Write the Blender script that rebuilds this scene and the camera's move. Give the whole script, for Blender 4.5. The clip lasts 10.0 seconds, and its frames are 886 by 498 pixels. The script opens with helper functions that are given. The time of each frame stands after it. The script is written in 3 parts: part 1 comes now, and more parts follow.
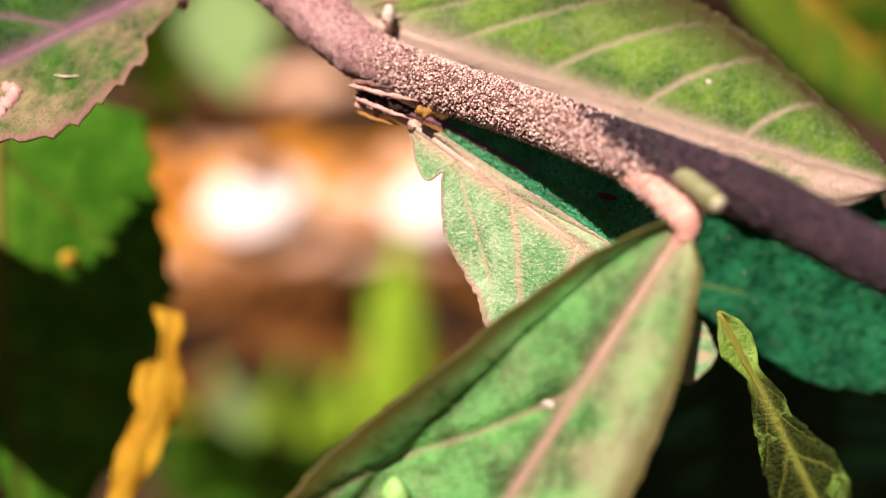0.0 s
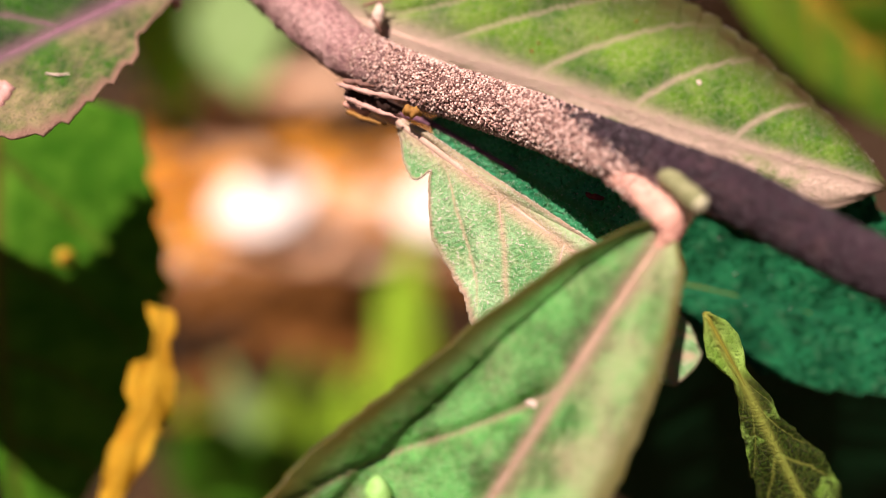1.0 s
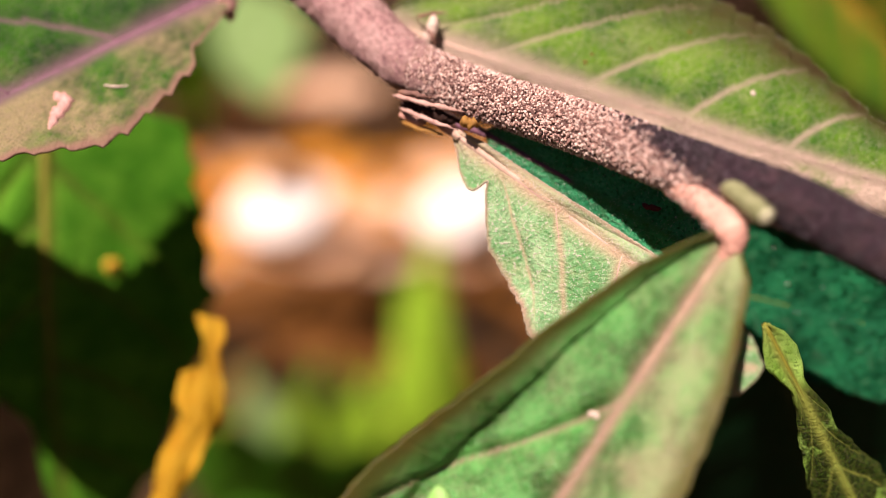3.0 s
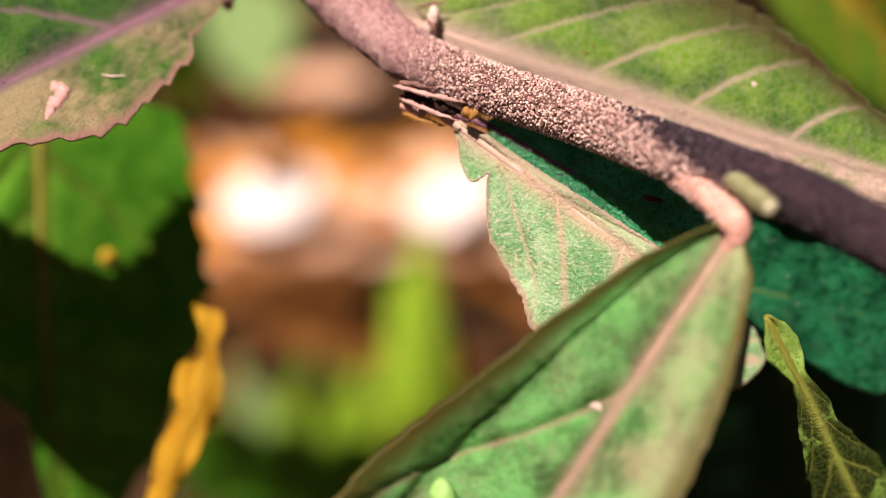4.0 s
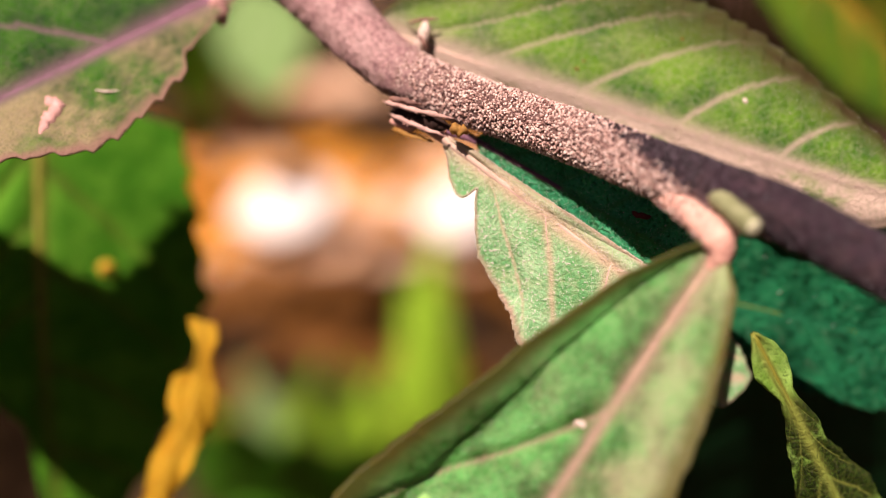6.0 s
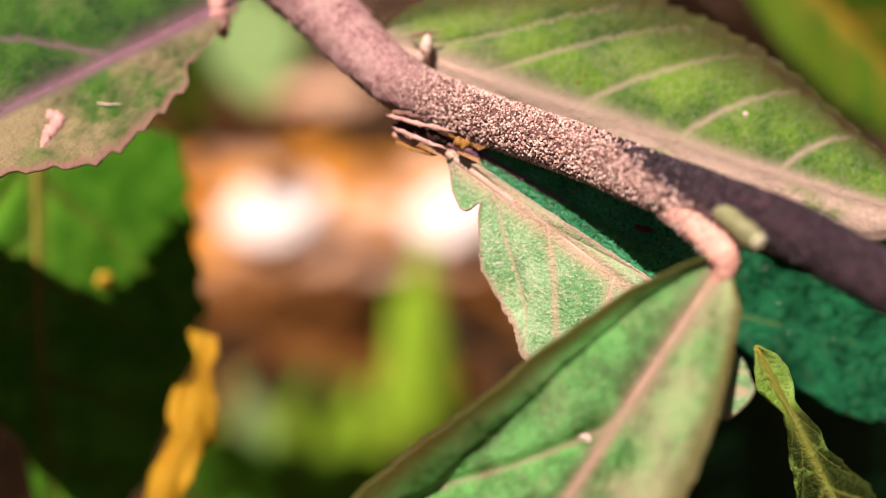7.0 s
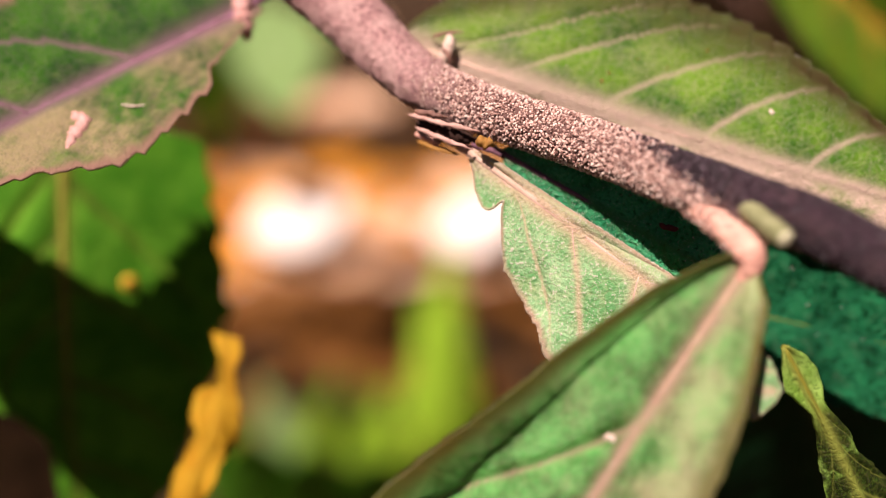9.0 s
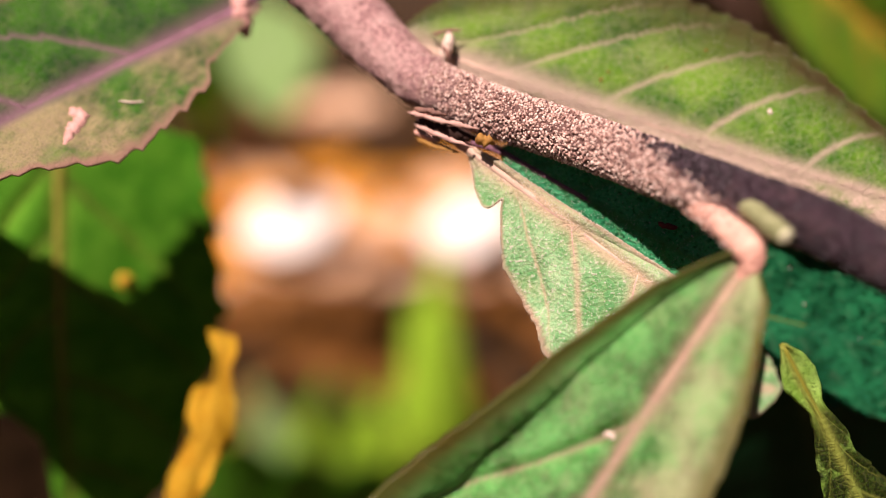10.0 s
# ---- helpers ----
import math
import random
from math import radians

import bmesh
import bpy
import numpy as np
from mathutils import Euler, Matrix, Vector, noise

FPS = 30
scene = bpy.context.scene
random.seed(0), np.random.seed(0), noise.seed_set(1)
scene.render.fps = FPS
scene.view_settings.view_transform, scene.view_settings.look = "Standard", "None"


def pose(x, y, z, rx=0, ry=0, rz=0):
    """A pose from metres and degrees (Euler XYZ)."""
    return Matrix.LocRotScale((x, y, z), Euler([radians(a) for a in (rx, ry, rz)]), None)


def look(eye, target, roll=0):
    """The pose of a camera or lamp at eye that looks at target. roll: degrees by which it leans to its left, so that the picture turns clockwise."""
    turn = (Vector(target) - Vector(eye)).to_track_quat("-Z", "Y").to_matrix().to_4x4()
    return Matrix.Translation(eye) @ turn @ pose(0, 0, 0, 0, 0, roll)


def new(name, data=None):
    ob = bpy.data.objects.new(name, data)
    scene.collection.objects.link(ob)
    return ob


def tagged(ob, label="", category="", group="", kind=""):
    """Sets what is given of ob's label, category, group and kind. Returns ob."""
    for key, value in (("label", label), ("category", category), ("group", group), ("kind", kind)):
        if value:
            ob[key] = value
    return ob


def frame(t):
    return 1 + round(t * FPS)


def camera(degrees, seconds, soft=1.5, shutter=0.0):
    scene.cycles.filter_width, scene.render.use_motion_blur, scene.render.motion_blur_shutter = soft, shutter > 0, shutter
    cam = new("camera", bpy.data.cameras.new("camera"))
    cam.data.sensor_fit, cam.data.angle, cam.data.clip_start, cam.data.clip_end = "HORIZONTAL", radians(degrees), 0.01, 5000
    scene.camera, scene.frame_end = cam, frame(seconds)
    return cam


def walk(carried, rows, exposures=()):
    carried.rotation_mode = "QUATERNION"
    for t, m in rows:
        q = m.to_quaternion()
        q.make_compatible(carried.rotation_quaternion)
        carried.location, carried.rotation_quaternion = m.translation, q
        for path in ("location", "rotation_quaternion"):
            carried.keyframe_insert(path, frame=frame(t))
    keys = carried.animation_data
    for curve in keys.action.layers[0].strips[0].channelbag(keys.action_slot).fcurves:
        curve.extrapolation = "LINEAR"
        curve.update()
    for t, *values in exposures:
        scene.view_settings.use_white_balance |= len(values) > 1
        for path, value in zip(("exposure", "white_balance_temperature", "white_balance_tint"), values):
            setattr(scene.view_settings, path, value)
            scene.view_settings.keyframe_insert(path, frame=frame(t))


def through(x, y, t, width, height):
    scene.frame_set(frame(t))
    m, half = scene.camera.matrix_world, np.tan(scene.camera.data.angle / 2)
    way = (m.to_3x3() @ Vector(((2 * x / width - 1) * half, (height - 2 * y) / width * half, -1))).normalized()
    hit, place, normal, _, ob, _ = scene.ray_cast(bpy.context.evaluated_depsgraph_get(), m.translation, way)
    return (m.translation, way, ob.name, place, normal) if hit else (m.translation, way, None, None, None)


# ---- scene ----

cam = camera(50, 10.0, soft=0.75)
cam.data.dof.use_dof = True
cam.data.dof.focus_distance = 0.0722
cam.data.dof.aperture_fstop = 8.2

ROWS = [
    (0.0, pose(0.00111, -0.00057, 0.27832, 66.631, 0.025, -1.760)),
    (0.5, pose(0.00419, -0.00094, 0.27813, 66.406, 0.626, -0.265)),
    (1.0, pose(0.00312, -0.00073, 0.27813, 66.756, 0.025, -0.905)),
    (1.5, pose(0.00044, -0.00098, 0.27830, 66.280, -0.041, -1.617)),
    (2.0, pose(-0.00093, -0.00085, 0.27861, 66.826, 0.048, -1.226)),
    (2.5, pose(-0.00013, -0.00088, 0.27871, 67.199, 0.365, -0.085)),
    (4.0, pose(-0.00128, -0.00052, 0.27860, 66.501, 0.001, -0.813)),
    (4.5, pose(0.00095, -0.00075, 0.27779, 66.957, 0.220, 0.501)),
    (5.0, pose(0.00000, -0.00000, 0.28000, 66.000, -0.000, 0.000)),
    (5.5, pose(0.00136, -0.00048, 0.27908, 66.655, 0.199, 0.473)),
    (7.0, pose(-0.00041, -0.00028, 0.28007, 67.122, -0.088, -0.582)),
    (7.5, pose(0.00097, -0.00032, 0.27958, 67.776, 0.242, 0.699)),
    (8.0, pose(-0.00199, -0.00022, 0.28025, 67.556, 0.204, -0.460)),
    (8.5, pose(-0.00083, -0.00045, 0.27891, 68.435, 0.128, 0.316)),
    (9.0, pose(-0.00025, -0.00028, 0.27911, 67.782, 0.569, 0.757)),
    (9.5, pose(-0.00041, -0.00026, 0.27947, 67.995, 0.192, 0.687)),
    (10.0, pose(-0.00091, -0.00040, 0.27869, 67.976, 0.150, 0.321)),
]
walk(cam, ROWS, exposures=[(0.0, 0.93, 6500, 30), (0.5, 0.89, 6500, 30), (1.5, 0.84, 6500, 30), (2.5, 0.83, 6500, 30), (4.0, 0.78, 6500, 30), (5.5, 0.78, 6500, 30), (7.0, 0.79, 6500, 30), (10.0, 0.79, 6500, 30)])

# ---- world and sun ----
SUN_TO = Vector((-0.26, -0.461, 0.834)).normalized()
world = bpy.data.worlds.new("world")
scene.world = world
world.use_nodes = True
wn = world.node_tree.nodes
sky = wn.new("ShaderNodeTexSky")
sky.sky_type = "NISHITA"
sky.sun_disc = False
sky.sun_elevation = math.asin(SUN_TO.z)
sky.sun_rotation = math.atan2(SUN_TO.x, SUN_TO.y)
wn["Background"].inputs["Strength"].default_value = 0.0105
world.node_tree.links.new(sky.outputs[0], wn["Background"].inputs["Color"])

lamp = bpy.data.lights.new("sun", "SUN")
lamp.energy, lamp.angle, lamp.color = 5.0, radians(0.55), (1.0, 0.90, 0.76)
sun = new("sun", lamp)
sun.matrix_world = look(SUN_TO * 3, (0, 0, 0))


# ---- materials ----
def mat(name):
    m = bpy.data.materials.new(name)
    m.use_nodes = True
    nt = m.node_tree
    nt.nodes.clear()
    out = nt.nodes.new("ShaderNodeOutputMaterial")
    return m, nt, out


def node(nt, kind, **values):
    n = nt.nodes.new(kind)
    for key, value in values.items():
        n.inputs[key.replace("_", " ")].default_value = value
    return n


def noise_tex(nt, scale, detail=4.0, rough=0.6, coords=None):
    n = node(nt, "ShaderNodeTexNoise", Scale=scale, Detail=detail, Roughness=rough)
    if coords:
        nt.links.new(coords, n.inputs["Vector"])
    return n.outputs["Fac"]


def ramp(nt, fac, stops):
    r = nt.nodes.new("ShaderNodeValToRGB")
    el = r.color_ramp.elements
    while len(el) < len(stops):
        el.new(0.5)
    for e, (pos, col) in zip(el, stops):
        e.position, e.color = pos, (*col, 1.0) if len(col) == 3 else col
    nt.links.new(fac, r.inputs["Fac"])
    return r.outputs["Color"]


def mixc(nt, fac, a, b, blend="MIX"):
    m = nt.nodes.new("ShaderNodeMix")
    m.data_type, m.blend_type = "RGBA", blend
    for socket, value in ((m.inputs[0], fac), (m.inputs[6], a), (m.inputs[7], b)):
        if isinstance(value, (int, float)):
            socket.default_value = value
        elif isinstance(value, tuple):
            socket.default_value = (*value, 1.0)
        else:
            nt.links.new(value, socket)
    return m.outputs[2]


def maths(nt, op, a, b=0.0, clamp=False):
    m = nt.nodes.new("ShaderNodeMath")
    m.operation, m.use_clamp = op, clamp
    for socket, value in ((m.inputs[0], a), (m.inputs[1], b)):
        if isinstance(value, (int, float)):
            socket.default_value = value
        else:
            nt.links.new(value, socket)
    return m.outputs[0]


def attr(nt, name):
    n = nt.nodes.new("ShaderNodeAttribute")
    n.attribute_name = name
    return n.outputs["Fac"]


def leaf_material(name, dark, light, vein, margin, patch=None, rough=0.55, through=0.25, speckle=0.2, grit=0.4, relief=0.6, blush=0.5, spec=0.2, grain=5200):
    m, nt, out = mat(name)
    L = nt.links
    pos = nt.nodes.new("ShaderNodeTexCoord").outputs["Object"]
    big = noise_tex(nt, 260, 3, 0.6, pos)
    mid = noise_tex(nt, 1300, 4, 0.65, pos)
    fine = noise_tex(nt, grain, 3, 0.65, pos)
    base = mixc(nt, ramp(nt, big, [(0.40, (0, 0, 0)), (0.62, (1, 1, 1))]), dark, light)
    base = mixc(nt, maths(nt, "MULTIPLY", ramp(nt, mid, [(0.50, (0, 0, 0)), (0.68, (1, 1, 1))]), 0.45), base, light)
    if patch:
        far = noise_tex(nt, 160, 5, 0.7, pos)
        base = mixc(nt, maths(nt, "MULTIPLY", ramp(nt, far, [(0.52, (0, 0, 0)), (0.66, (1, 1, 1))]), blush), base, patch)
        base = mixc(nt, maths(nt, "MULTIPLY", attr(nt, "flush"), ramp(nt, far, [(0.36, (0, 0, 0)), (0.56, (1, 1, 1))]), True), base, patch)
    # net of the finest veins
    vor = node(nt, "ShaderNodeTexVoronoi", Scale=1500.0)
    vor.feature = "DISTANCE_TO_EDGE"
    L.new(pos, vor.inputs["Vector"])
    net = ramp(nt, vor.outputs["Distance"], [(0.0, (1, 1, 1)), (0.12, (0, 0, 0))])
    base = mixc(nt, maths(nt, "MULTIPLY", net, 0.16), base, vein)
    # pale dusty hairs
    dust = ramp(nt, fine, [(0.56, (0, 0, 0)), (0.66, (1, 1, 1))])
    base = mixc(nt, maths(nt, "MULTIPLY", ramp(nt, fine, [(0.36, (1, 1, 1)), (0.48, (0, 0, 0))]), grit), base, tuple(c * 0.45 for c in dark))
    base = mixc(nt, maths(nt, "MULTIPLY", dust, speckle), base, (0.62, 0.58, 0.46))
    # veins and the brown margin, their borders broken by grain
    v = maths(nt, "MULTIPLY", attr(nt, "vein"), maths(nt, "ADD", maths(nt, "MULTIPLY", mid, 0.9), 0.5), True)
    base = mixc(nt, v, base, mixc(nt, mid, vein, tuple(c * 0.7 for c in vein)))
    e = maths(nt, "MULTIPLY", attr(nt, "margin"), maths(nt, "ADD", maths(nt, "MULTIPLY", big, 1.2), 0.3), True)
    base = mixc(nt, e, base, mixc(nt, fine, margin, tuple(c * 0.45 for c in margin)))
    b1 = node(nt, "ShaderNodeBump", Strength=relief, Distance=0.0003)
    L.new(maths(nt, "ADD", maths(nt, "MULTIPLY", vor.outputs["Distance"], 0.9), maths(nt, "MULTIPLY", fine, 1.3)), b1.inputs["Height"])
    p = node(nt, "ShaderNodeBsdfPrincipled", Roughness=rough)
    L.new(base, p.inputs["Base Color"])
    L.new(b1.outputs[0], p.inputs["Normal"])
    p.inputs["Specular IOR Level"].default_value = spec
    t = node(nt, "ShaderNodeBsdfTranslucent")
    L.new(mixc(nt, 0.5, base, (0.35, 0.55, 0.05)), t.inputs["Color"])
    ms = node(nt, "ShaderNodeMixShader", Fac=through)
    L.new(p.outputs[0], ms.inputs[1])
    L.new(t.outputs[0], ms.inputs[2])
    L.new(ms.outputs[0], out.inputs["Surface"])
    return m


def grain_material(name, a, b, scale, rough=0.7, bump=0.4, depth=0.0002, spots=None, spec=0.2, through=0.0):
    m, nt, out = mat(name)
    L = nt.links
    pos = nt.nodes.new("ShaderNodeTexCoord").outputs["Object"]
    n1 = noise_tex(nt, scale, 5, 0.65, pos)
    n2 = noise_tex(nt, scale * 7, 4, 0.65, pos)
    base = mixc(nt, ramp(nt, n1, [(0.35, (0, 0, 0)), (0.65, (1, 1, 1))]), a, b)
    base = mixc(nt, maths(nt, "MULTIPLY", n2, 0.5), base, tuple(c * 0.6 for c in a))
    if spots:
        base = mixc(nt, ramp(nt, n2, [(0.60, (0, 0, 0)), (0.70, (1, 1, 1))]), base, spots)
    bp = node(nt, "ShaderNodeBump", Strength=bump, Distance=depth)
    L.new(maths(nt, "ADD", n1, maths(nt, "MULTIPLY", n2, 0.6)), bp.inputs["Height"])
    p = node(nt, "ShaderNodeBsdfPrincipled", Roughness=rough)
    p.inputs["Specular IOR Level"].default_value = spec
    L.new(base, p.inputs["Base Color"])
    L.new(bp.outputs[0], p.inputs["Normal"])
    if through:
        t = node(nt, "ShaderNodeBsdfTranslucent")
        L.new(base, t.inputs["Color"])
        ms = node(nt, "ShaderNodeMixShader", Fac=through)
        L.new(p.outputs[0], ms.inputs[1])
        L.new(t.outputs[0], ms.inputs[2])
        L.new(ms.outputs[0], out.inputs["Surface"])
    else:
        L.new(p.outputs[0], out.inputs["Surface"])
    return m


M_FRONT = leaf_material("front_leaf", (0.009, 0.12, 0.005), (0.11, 0.46, 0.095), (0.47, 0.30, 0.21), (0.16, 0.125, 0.020), (0.58, 0.46, 0.28), rough=0.32, blush=0.22, speckle=0.05, spec=0.5)
M_LOWER = leaf_material("pale_leaf", (0.12, 0.36, 0.12), (0.36, 0.60, 0.30), (0.64, 0.45, 0.30), (0.62, 0.43, 0.30), (0.56, 0.54, 0.30), speckle=0.9, grit=0.35, blush=0.6, grain=4000)
M_BROAD = leaf_material("broad_leaf", (0.035, 0.135, 0.005), (0.14, 0.29, 0.016), (0.62, 0.45, 0.35), (0.075, 0.050, 0.014), (0.70, 0.52, 0.40), blush=0.10)
M_BLUSH = leaf_material("blushed_leaf", (0.006, 0.062, 0.002), (0.042, 0.16, 0.006), (0.26, 0.14, 0.17), (0.42, 0.23, 0.17), (0.54, 0.38, 0.22), blush=0.16, speckle=0.03)
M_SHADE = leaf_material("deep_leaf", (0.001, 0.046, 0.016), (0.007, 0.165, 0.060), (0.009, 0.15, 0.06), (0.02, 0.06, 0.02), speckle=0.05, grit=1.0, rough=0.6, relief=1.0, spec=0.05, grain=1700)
# Far darker than foliage: shade under the leaves is put into this green.
M_UNDER_SHADE = leaf_material("under_leaf_shade", (0.002, 0.030, 0.008), (0.004, 0.05, 0.015), (0.03, 0.06, 0.02), (0.02, 0.05, 0.02), speckle=0.05, rough=0.6, through=0.03, spec=0.05)
M_GREEN = leaf_material("green_leaf", (0.014, 0.26, 0.105), (0.06, 0.46, 0.20), (0.08, 0.32, 0.12), (0.20, 0.15, 0.10), speckle=0.15, grit=0.9, relief=1.0, rough=0.6, spec=0.06, grain=3000)
M_HANG = leaf_material("hanging_leaf", (0.045, 0.24, 0.008), (0.13, 0.40, 0.024), (0.20, 0.26, 0.03), (0.10, 0.12, 0.03), speckle=0.03, spec=0.06, through=0.30)
M_FAR = leaf_material("far_leaf", (0.045, 0.14, 0.002), (0.10, 0.22, 0.003), (0.25, 0.22, 0.01), (0.10, 0.12, 0.03), speckle=0.0)
# Bright lime painted for a sunlit patch, dark olive for its dimmer end.
M_SUN_STRIP = leaf_material("sun_strip", (0.18, 0.38, 0.04), (0.36, 0.60, 0.12), (0.32, 0.36, 0.06), (0.20, 0.20, 0.03), (0.014, 0.024, 0.002), speckle=0.05, grit=0.7, blush=0.5)
M_YELLOW = leaf_material("yellow_leaf", (0.50, 0.24, 0.003), (0.64, 0.37, 0.015), (0.60, 0.34, 0.015), (0.42, 0.20, 0.01), speckle=0.05)
# Near-black brown that puts deep shade into the colour of two added leaves.
M_DARK_GAP = leaf_material("dark_gap_leaf", (0.010, 0.006, 0.003), (0.026, 0.014, 0.007), (0.03, 0.018, 0.008), (0.02, 0.01, 0.005), speckle=0.0, through=0.03, spec=0.01, rough=0.9)
M_VEIN = grain_material("vein_skin", (0.44, 0.30, 0.20), (0.32, 0.20, 0.14), 900, 0.6)
M_VEIN_PINK = grain_material("pink_vein_skin", (0.66, 0.46, 0.35), (0.52, 0.34, 0.25), 900, 0.6)
M_VEIN_PURPLE = grain_material("purple_vein_skin", (0.25, 0.12, 0.16), (0.17, 0.075, 0.10), 900, 0.6)
M_VEIN_ORANGE = grain_material("orange_vein_skin", (0.55, 0.30, 0.03), (0.45, 0.24, 0.02), 900, 0.6)
M_VEIN_YELLOW = grain_material("yellow_vein_skin", (0.58, 0.33, 0.02), (0.50, 0.26, 0.01), 900, 0.6)
M_VEIN_LIME = grain_material("lime_vein_skin", (0.26, 0.25, 0.03), (0.18, 0.18, 0.02), 900, 0.6)
M_VEIN_BEIGE = grain_material("beige_vein_skin", (0.40, 0.31, 0.17), (0.30, 0.25, 0.10), 900, 0.6)
M_VEIN_GREEN = grain_material("green_vein_skin", (0.10, 0.14, 0.02), (0.06, 0.10, 0.015), 900, 0.6)


def bark_material():
    m, nt, out = mat("bark")
    L = nt.links
    pos = nt.nodes.new("ShaderNodeTexCoord").outputs["Object"]
    n1, n2, n3 = noise_tex(nt, 500, 5, 0.65, pos), noise_tex(nt, 2600, 4, 0.7, pos), noise_tex(nt, 7000, 3, 0.6, pos)
    young = mixc(nt, ramp(nt, n2, [(0.38, (0, 0, 0)), (0.62, (1, 1, 1))]), (0.21, 0.100, 0.100), (0.54, 0.31, 0.285))
    young = mixc(nt, ramp(nt, n1, [(0.45, (0, 0, 0)), (0.70, (1, 1, 1))]), young, (0.60, 0.38, 0.34))
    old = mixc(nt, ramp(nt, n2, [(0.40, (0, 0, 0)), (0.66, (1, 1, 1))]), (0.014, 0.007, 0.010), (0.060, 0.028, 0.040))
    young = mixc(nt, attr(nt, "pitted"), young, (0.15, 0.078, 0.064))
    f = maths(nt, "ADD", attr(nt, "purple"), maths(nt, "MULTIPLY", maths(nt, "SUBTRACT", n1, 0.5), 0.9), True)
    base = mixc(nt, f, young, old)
    bp = node(nt, "ShaderNodeBump", Strength=1.0, Distance=0.0003)
    L.new(maths(nt, "ADD", n2, maths(nt, "MULTIPLY", n3, 0.6)), bp.inputs["Height"])
    p = node(nt, "ShaderNodeBsdfPrincipled", Roughness=0.6)
    p.inputs["Specular IOR Level"].default_value = 0.35
    L.new(base, p.inputs["Base Color"])
    L.new(bp.outputs[0], p.inputs["Normal"])
    L.new(p.outputs[0], out.inputs["Surface"])
    return m


M_BARK = bark_material()


def hair_material(name, stops):
    m, nt, out = mat(name)
    g = nt.nodes.new("ShaderNodeNewGeometry")
    p = node(nt, "ShaderNodeBsdfPrincipled", Roughness=0.55)
    pos = nt.nodes.new("ShaderNodeTexCoord").outputs["Object"]
    base = mixc(nt, maths(nt, "MULTIPLY", noise_tex(nt, 900, 4, 0.6, pos), 0.3), ramp(nt, g.outputs["Random Per Island"], stops), stops[0][1])
    nt.links.new(base, p.inputs["Base Color"])
    nt.links.new(p.outputs[0], out.inputs["Surface"])
    return m


M_HAIR = hair_material("bark_hair", [(0.0, (0.10, 0.045, 0.04)), (0.2, (0.36, 0.20, 0.16)), (0.55, (0.68, 0.45, 0.37)), (1.0, (0.88, 0.70, 0.60))])
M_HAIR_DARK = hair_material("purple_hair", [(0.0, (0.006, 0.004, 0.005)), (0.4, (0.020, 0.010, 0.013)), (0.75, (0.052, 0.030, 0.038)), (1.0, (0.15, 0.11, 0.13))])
M_STUB = grain_material("cut_stub", (0.16, 0.17, 0.07), (0.34, 0.34, 0.18), 600, 0.5)
M_CUT = grain_material("cut_wood", (0.80, 0.78, 0.52), (0.62, 0.58, 0.36), 1800, 0.5)
M_PETIOLE = grain_material("petiole", (0.80, 0.45, 0.34), (0.66, 0.33, 0.25), 500, 0.5)
M_FUZZ = grain_material("leaf_hair", (0.80, 0.76, 0.62), (0.66, 0.60, 0.45), 1500, 0.5, through=0.3)
M_FUZZ_DEEP = grain_material("deep_hair", (0.012, 0.12, 0.07), (0.03, 0.17, 0.11), 1500, 0.5)
M_TORN = grain_material("torn_strand", (0.60, 0.38, 0.31), (0.38, 0.20, 0.16), 1500, 0.6)
M_BUD = grain_material("bud", (0.72, 0.58, 0.46), (0.55, 0.36, 0.30), 1200, 0.5)
# Dark brown holding the shade of the hollow between the torn strands.
M_HOLLOW_SHADE = grain_material("hollow_shade", (0.020, 0.010, 0.008), (0.055, 0.026, 0.018), 1500, 0.8)
M_SPLIT = grain_material("split_skin", (0.50, 0.26, 0.06), (0.36, 0.17, 0.05), 1500, 0.6, through=0.3)
M_STRAND = grain_material("dry_strand", (0.32, 0.17, 0.12), (0.14, 0.07, 0.06), 800, 0.7)


# ---- builders ----
def mesh_of(name, verts, faces, material, smooth=True):
    me = bpy.data.meshes.new(name)
    me.from_pydata([tuple(v) for v in verts], [], faces)
    me.materials.append(material)
    if smooth:
        me.polygons.foreach_set("use_smooth", [True] * len(me.polygons))
    me.update()
    return me


def part(name, me, parent, label=""):
    ob = new(name, me)
    ob.parent = parent
    if label:
        ob["label"] = label
    return ob


def smooth_line(points, per=12):
    """Catmull-Rom through the points (position, radius)."""
    pts = [(*p, r) for p, r in points]
    pts = [np.array(p, float) for p in pts]
    pts = [2 * pts[0] - pts[1]] + pts + [2 * pts[-1] - pts[-2]]
    out = []
    for a, b, c, d in zip(pts, pts[1:], pts[2:], pts[3:]):
        for k in range(per):
            t = k / per
            out.append(0.5 * (2 * b + (c - a) * t + (2 * a - 5 * b + 4 * c - d) * t * t + (3 * b - a - 3 * c + d) * t ** 3))
    out.append(pts[-2])
    return [(Vector(p[:3]), float(p[3])) for p in out]


